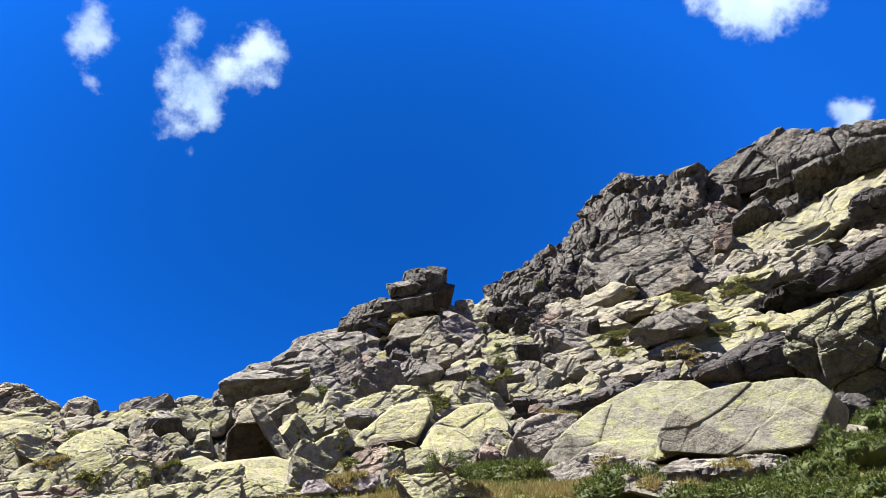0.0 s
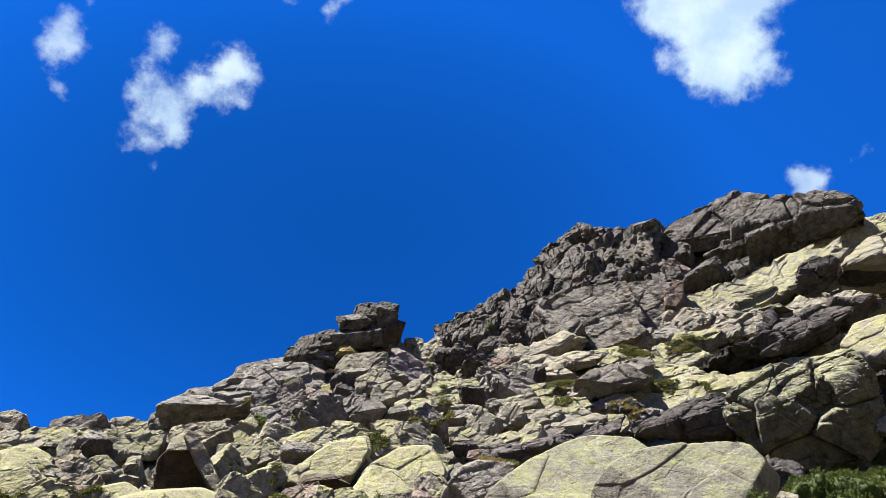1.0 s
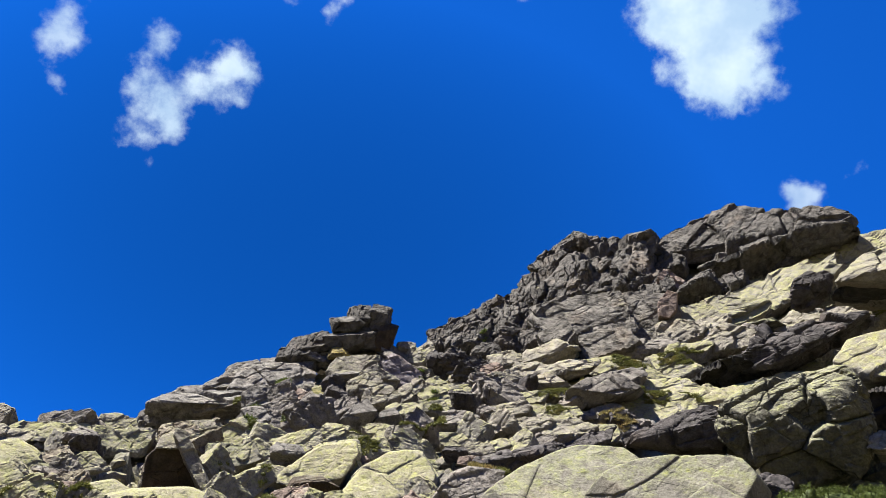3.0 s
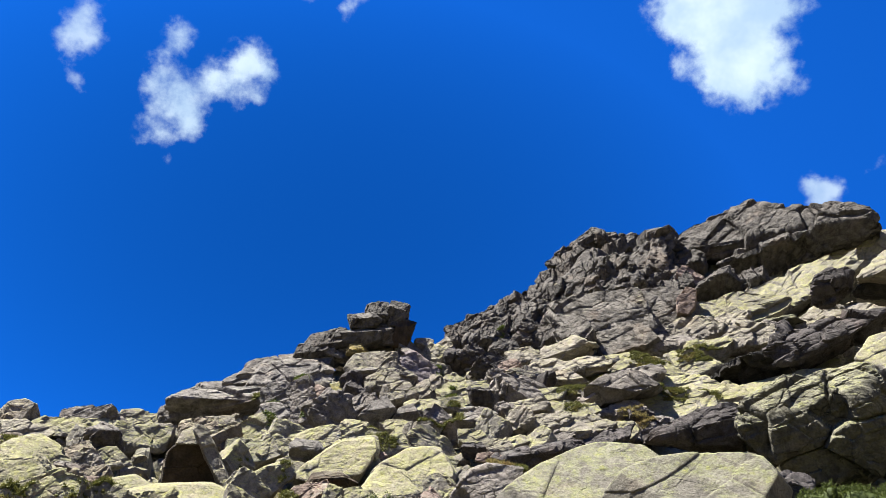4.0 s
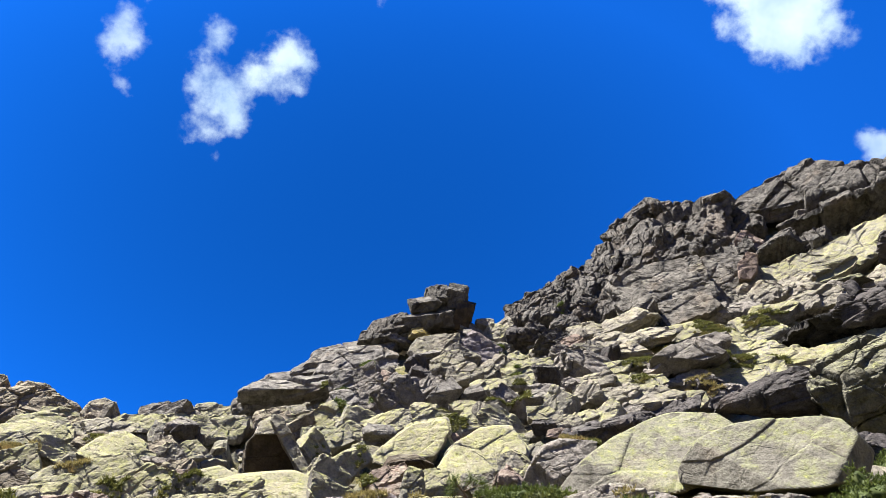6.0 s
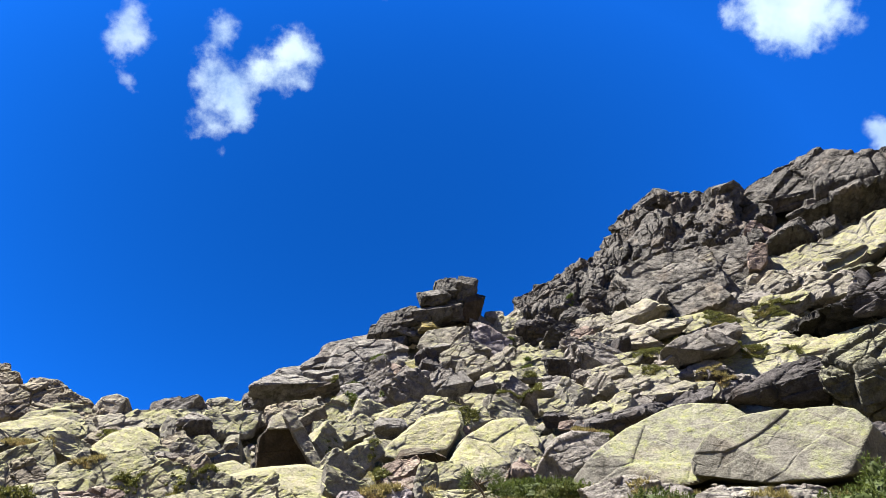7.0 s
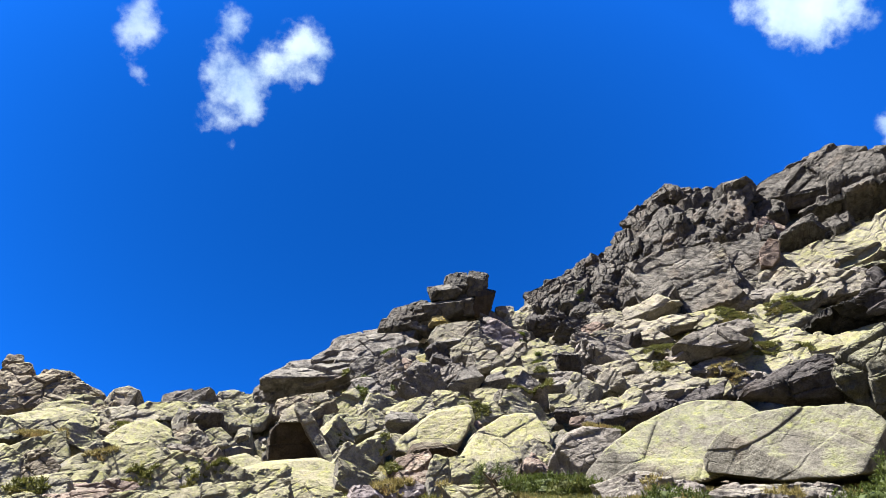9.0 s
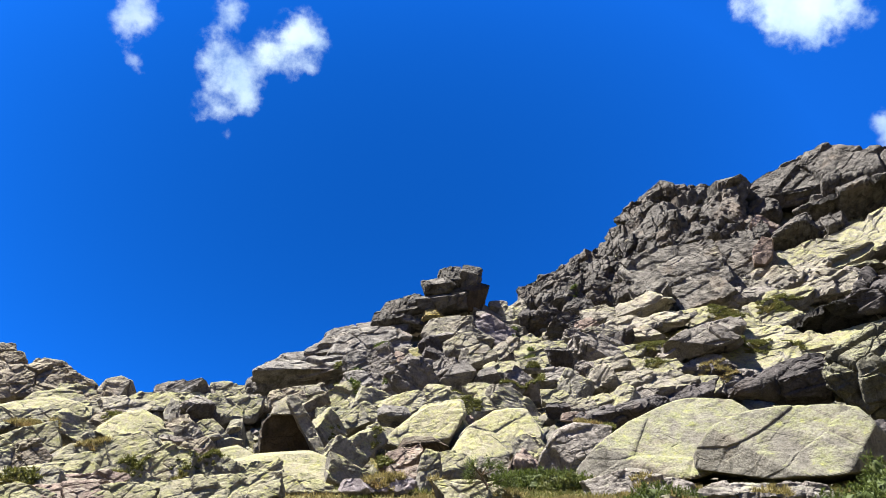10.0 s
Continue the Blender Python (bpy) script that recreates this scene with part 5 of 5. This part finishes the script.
def mat_of_leaves(kind, x, y, z, w, h, yaw, mat, name, label, category, length, width, dense, lean):
    """A plant cover that drapes over stone: tufts of leaves on small lumps, with a torn outline."""
    SEED[0] += 1
    rng = np.random.RandomState(SEED[0])
    d = max(w * 0.5, h * 1.5, 0.3)
    turn = Matrix.Rotation(radians(yaw), 3, "Z")
    way, tris = sphere(1)
    lumps, lf, pts, ways, n = [], [], [], [], 0
    want = max(int(dense * w * d), 14)
    for _ in range(want * 2):
        a, r = rng.uniform(0, 2 * math.pi), math.sqrt(rng.uniform())
        edge = 0.75 + 0.35 * float(fbm(np.array([[math.cos(a) * 1.6 + SEED[0], math.sin(a) * 1.6, 0.5]]), 3, 2)[0])
        off = turn @ Vector((math.cos(a) * r * edge * w / 2, math.sin(a) * r * edge * d / 2, 0))
        at, normal = drop(x + off.x, y + off.y, z + 0.55 + 0.35 * h)
        if at is None or abs(at.z - z) > 0.35 + 0.4 * h or normal.z < 0.6:
            continue
        size = min(rng.uniform(0.03, 0.065) * (0.7 + 0.5 * h / 0.3), 0.10)
        base = np.array(at) - (x, y, z)
        lumps.append(way * (size * 0.7, size * 0.7, size * 0.45) * rng.uniform(0.7, 1.3, 3) + base)
        lf.append(tris + n)
        n += len(way)
        k = 20
        dirs = unit(rng.normal(size=(k, 3)) + np.array([0, 0, 0.6]))
        pts.append(base + dirs * size * (0.8, 0.8, 0.5))
        ways.append(unit(dirs + np.array([0, 0, lean]) + rng.normal(size=(k, 3)) * 0.3))
        if len(lumps) >= want:
            break
    if len(lumps) < 4:
        return None
    top = thing(name, x, y, z, 0, label, category, kind)
    part("sod", from_arrays("sod", np.concatenate(lumps), np.concatenate(lf), [MAT[mat]]), top, kind="stuff")
    pts, ways = np.concatenate(pts), np.concatenate(ways)
    co, fs = blades(pts, ways, length * rng.uniform(0.5, 1.4, len(pts)), width * rng.uniform(0.7, 1.3, len(pts)), rng)
    part("foliage", from_arrays("foliage", co, fs, [MAT[mat]]), top, kind="stuff")
    return top


def build_meadow():
    """Short dry grass at the foot of the slope."""
    rng = np.random.RandomState(77)
    n = 16000
    b, r = np.radians(rng.uniform(-31, 35, n)), rng.uniform(8.0, 19.5, n)
    x, y = r * np.sin(b), r * np.cos(b)
    z = ground_height(x, y)
    patch = fbm(np.stack([x, y, 0 * x], 1) * 0.9, 3, 6)
    keep = (z < 2.75 + 0.25 * patch) & (patch > -0.75)
    at = np.stack([x, y, z], 1)[keep]
    k = 10
    pts = np.repeat(at, k, 0) + rng.normal(size=(len(at) * k, 3)) * (0.05, 0.05, 0.004)
    ways = unit(rng.normal(size=pts.shape) * 0.55 + np.array([0, 0, 1.0]))
    co, fs = blades(pts, ways, rng.uniform(0.03, 0.085, len(pts)), np.full(len(pts), 0.014), rng)
    me = from_arrays("meadow_grass", co, fs, [MAT["drygrass"], MAT["turf"]])
    green = np.repeat(fbm(at * 1.3, 3, 14) > 0.35, k)
    me.polygons.foreach_set("material_index", green.astype(np.int32))
    return tagged(new("meadow_grass", me), "short tawny and green grass at the foot of the rocks", "grass", kind="stuff")


meadow = build_meadow()


def turf(x, y, z, w, h, yaw):
    return mat_of_leaves("turf on the ledges", x, y, z, w, h, yaw, "turf", "turf_cushion", "olive-green turf cushion on a rock ledge", "grass", 0.042, 0.015, 260, 0.5)


def dry(x, y, z, w, h, yaw):
    return mat_of_leaves("dry grass", x, y, z, w, h, yaw, "drygrass", "grass_tussock", "tawny dried grass tussock between stones", "grass", 0.06, 0.012, 230, 0.8)


def shrub(x, y, z, w, h, yaw):
    return mat_of_leaves("shrubs in the clefts", x, y, z, w * 0.7, h, yaw, "juniper", "small_shrub", "small green shrub growing from a rock cleft", "shrub", 0.08, 0.018, 150, 0.4)


def juniper(x, y, z, w, h, yaw):
    """A creeping juniper: a dense low mat of upright sprays over a lumpy mass."""
    SEED[0] += 1
    rng = np.random.RandomState(SEED[0])
    d = max(w * 0.7, h)
    top = thing("juniper_bush", x, y, z, yaw, "dense dark green creeping juniper beside the boulders", "shrub", "juniper bushes")
    p, tris = mound(w, d, h * 0.62, rng, 5, 0.3)
    part("inner_mass", from_arrays("inner_mass", p * 0.93, tris, [MAT["juniper"]], True), top)
    tri = p[tris]
    cr = np.cross(tri[:, 1] - tri[:, 0], tri[:, 2] - tri[:, 0])
    area, nrm = np.linalg.norm(cr, axis=1), unit(cr)
    area[nrm[:, 2] < -0.2] = 0
    n = int(520 * (w * d + w * h))
    pick = rng.choice(len(tris), n, p=area / area.sum())
    at = tri[pick].mean(1)
    stem = unit(nrm[pick] * 0.5 + np.array([0, 0, 0.7]) + rng.normal(size=(n, 3)) * 0.3)
    reach = rng.uniform(0.03, 0.11, n)
    k = 9
    u = rng.uniform(0.1, 1.0, (n, k))
    pts = (at[:, None] + stem[:, None] * (reach[:, None] * u)[:, :, None]).reshape(-1, 3)
    ways = unit(np.repeat(stem, k, 0) * 0.7 + rng.normal(size=(n * k, 3)) * 0.55)
    co, fs = blades(pts, ways, rng.uniform(0.03, 0.06, n * k), np.full(n * k, 0.014), rng)
    part("foliage", from_arrays("foliage", co, fs, [MAT["juniper"]]), top, kind="stuff")
    return top


def tube(a, b, ra, rb, sides=7):
    a, b = np.array(a, float), np.array(b, float)
    w = (b - a) / np.linalg.norm(b - a)
    s = np.cross(w, (0.3, 0.9, 0.2))
    s /= np.linalg.norm(s)
    t = np.cross(w, s)
    ang = np.linspace(0, 2 * math.pi, sides, endpoint=False)
    ring = np.cos(ang)[:, None] * s + np.sin(ang)[:, None] * t
    co = np.concatenate([a + ring * ra, b + ring * rb])
    i = np.arange(sides)
    return co, np.stack([i, (i + 1) % sides, (i + 1) % sides + sides, i + sides], 1)


def pine(x, y, z, w, h, yaw):
    """A young pine: a bent bare stem, a few limbs with needle tufts at their ends."""
    SEED[0] += 1
    rng = np.random.RandomState(SEED[0])
    top = thing("pine_sapling", x, y, z, yaw, "young wind-bent pine sapling among the boulders", "tree", "saplings")
    joints = [(0, 0, -0.1), (-0.10 * w, 0, 0.3 * h), (-0.22 * w, 0, 0.62 * h), (-0.42 * w, 0, 0.95 * h)]
    limbs = [((-0.10 * w, 0, 0.3 * h), (0.12 * w, -0.05, 0.42 * h)), ((0.12 * w, -0.05, 0.42 * h), (0.38 * w, -0.1, 0.55 * h)),
             ((-0.22 * w, 0, 0.62 * h), (-0.05 * w, -0.08, 0.98 * h)), ((-0.16 * w, 0, 0.45 * h), (-0.48 * w, -0.05, 0.62 * h)),
             ((-0.22 * w, 0, 0.62 * h), (0.18 * w, 0.1, 0.85 * h))]
    pieces = [tube(a, b, 0.015, 0.011) for a, b in zip(joints, joints[1:])]
    co, fs, n = [], [], 0
    for c, f in pieces:
        co.append(c), fs.append(f + n)
        n += len(c)
    part("trunk", from_arrays("trunk", np.concatenate(co), np.concatenate(fs), [MAT["bark"]]), top)
    for a, b in limbs:
        c, f = tube(a, b, 0.009, 0.006)
        part("branch", from_arrays("branch", c, f, [MAT["bark"]]), top)
    for tip in [joints[-1], *(b for _, b in limbs), (0.3 * w, -0.08, 0.5 * h)]:
        k = 150
        at = np.array(tip) + rng.normal(size=(k, 3)) * 0.035
        ways = unit(rng.normal(size=(k, 3)) + np.array([0, 0, 0.5]))
        c, f = blades(at, ways, rng.uniform(0.05, 0.12, k), np.full(k, 0.007), rng)
        part("needle_tuft", from_arrays("needle_tuft", c, f, [MAT["juniper"]]), top, kind="stuff")
    return top


turf(0.88, 19.97, 3.64, 1.45, 0.34, -3)
turf(-0.44, 18.97, 3.22, 1.00, 0.22, 1)
turf(4.61, 22.13, 5.00, 1.48, 0.27, -12)
turf(7.16, 24.43, 6.19, 1.32, 0.43, -16)
turf(9.16, 24.77, 6.70, 1.51, 0.50, -20)
turf(9.69, 24.33, 6.80, 0.59, 0.30, -22)
turf(6.91, 21.70, 4.89, 1.01, 0.23, -18)
turf(7.95, 21.85, 4.91, 0.73, 0.23, -20)
dry(5.65, 20.62, 4.04, 1.09, 0.30, -15)
turf(4.23, 20.91, 4.32, 0.69, 0.17, -11)
dry(11.80, 23.37, 6.32, 1.26, 0.57, -27)
turf(11.36, 23.72, 6.08, 0.80, 0.38, -26)
shrub(-3.10, 20.72, 3.68, 0.46, 0.68, 9)
shrub(-2.58, 22.31, 4.54, 0.74, 0.53, 7)
shrub(-2.16, 24.10, 5.18, 0.42, 0.35, 5)
turf(-4.08, 24.41, 4.38, 0.32, 0.48, 9)
turf(-1.76, 14.02, 1.72, 0.45, 0.40, 7)
turf(-2.00, 15.86, 2.18, 0.31, 0.25, 7)
turf(1.36, 22.91, 4.37, 0.52, 0.18, -3)
turf(2.16, 15.28, 2.18, 0.26, 0.50, -8)
turf(16.58, 32.87, 13.74, 1.16, 0.37, -27)
shrub(3.26, 28.96, 7.61, 0.47, 0.35, -6)
turf(-2.97, 17.01, 2.46, 0.27, 0.29, 10)
shrub(1.32, 23.39, 4.81, 0.47, 0.40, -3)
shrub(1.12, 26.96, 5.95, 0.36, 0.36, -2)
dry(1.85, 15.43, 2.59, 0.81, 0.16, -7)
dry(1.01, 10.57, 1.35, 1.48, 0.27, -5)
dry(1.76, 10.95, 1.44, 0.63, 0.17, -9)
dry(-1.50, 11.20, 1.63, 0.79, 0.14, 8)
dry(-0.82, 10.68, 1.40, 0.55, 0.30, 4)
dry(0.33, 10.38, 1.37, 0.66, 0.20, -2)
juniper(0.64, 12.36, 1.48, 1.19, 0.35, -3)
juniper(4.57, 10.12, 1.31, 0.84, 0.77, -24)
juniper(3.65, 9.15, 1.22, 0.87, 0.46, -22)
juniper(2.93, 9.08, 1.21, 0.86, 0.21, -18)
juniper(1.75, 9.53, 1.29, 0.85, 0.36, -10)
juniper(7.11, 14.67, 1.71, 0.85, 0.85, -26)
juniper(2.39, 9.03, 1.20, 0.69, 0.17, -15)
dry(3.88, 8.75, 1.22, 0.44, 0.22, -24)
dry(1.21, 10.04, 1.28, 1.02, 0.26, -7)
dry(2.00, 9.22, 1.40, 0.35, 0.14, -12)
dry(3.09, 9.89, 1.35, 0.57, 0.13, -17)
dry(3.39, 8.80, 1.20, 0.67, 0.17, -21)
dry(2.52, 9.23, 1.29, 0.70, 0.14, -15)
juniper(3.15, 8.61, 1.17, 0.65, 0.22, -20)
juniper(1.16, 12.74, 1.53, 0.57, 0.24, -5)
juniper(3.76, 8.13, 1.13, 0.62, 0.31, -25)
juniper(3.37, 8.12, 1.12, 0.62, 0.21, -23)
pine(-0.03, 10.47, 1.48, 0.56, 0.37, 0)
turf(-5.92, 11.21, 1.78, 1.01, 0.12, 27)
turf(-5.46, 9.84, 1.65, 0.58, 0.12, 28)
turf(-10.25, 20.14, 3.52, 0.81, 0.24, 26)
turf(-11.18, 19.61, 3.36, 0.66, 0.21, 29)
dry(-6.09, 13.08, 2.09, 0.69, 0.14, 24)
turf(-3.84, 11.83, 1.91, 0.58, 0.12, 17)
turf(-3.98, 11.39, 1.78, 0.68, 0.12, 18)
dry(-8.37, 15.52, 2.58, 0.93, 0.12, 28)
turf(-7.65, 17.38, 2.78, 0.39, 0.12, 23)
turf(-4.80, 11.31, 1.79, 0.68, 0.12, 22)
turf(-5.42, 19.49, 2.16, 0.51, 0.38, 15)
dry(-7.21, 14.48, 2.25, 0.58, 0.13, 26)
juniper(7.75, 14.60, 1.62, 1.75, 0.85, -28)
juniper(8.70, 15.05, 1.70, 1.30, 1.0, -30)
turf(14.70, 24.52, 7.78, 1.04, 0.52, -31)
turf(6.92, 24.13, 6.26, 1.20, 0.20, -16)
turf(8.38, 24.07, 6.59, 1.30, 0.25, -19)
turf(4.55, 22.65, 5.28, 1.10, 0.20, -11)
turf(6.91, 21.62, 5.08, 0.80, 0.20, -18)
turf(7.60, 20.53, 4.83, 0.70, 0.18, -20)
turf(0.92, 20.20, 3.87, 1.30, 0.25, -3)
turf(-0.28, 19.53, 3.39, 1.20, 0.22, 1)
shrub(-3.45, 23.09, 4.04, 0.70, 0.60, 8)
shrub(-2.86, 24.38, 4.91, 0.60, 0.50, 7)
dry(10.57, 20.11, 5.94, 1.20, 0.25, -28)
dry(11.45, 19.28, 6.29, 1.20, 0.25, -31)
dry(1.87, 16.41, 2.66, 0.90, 0.15, -7)
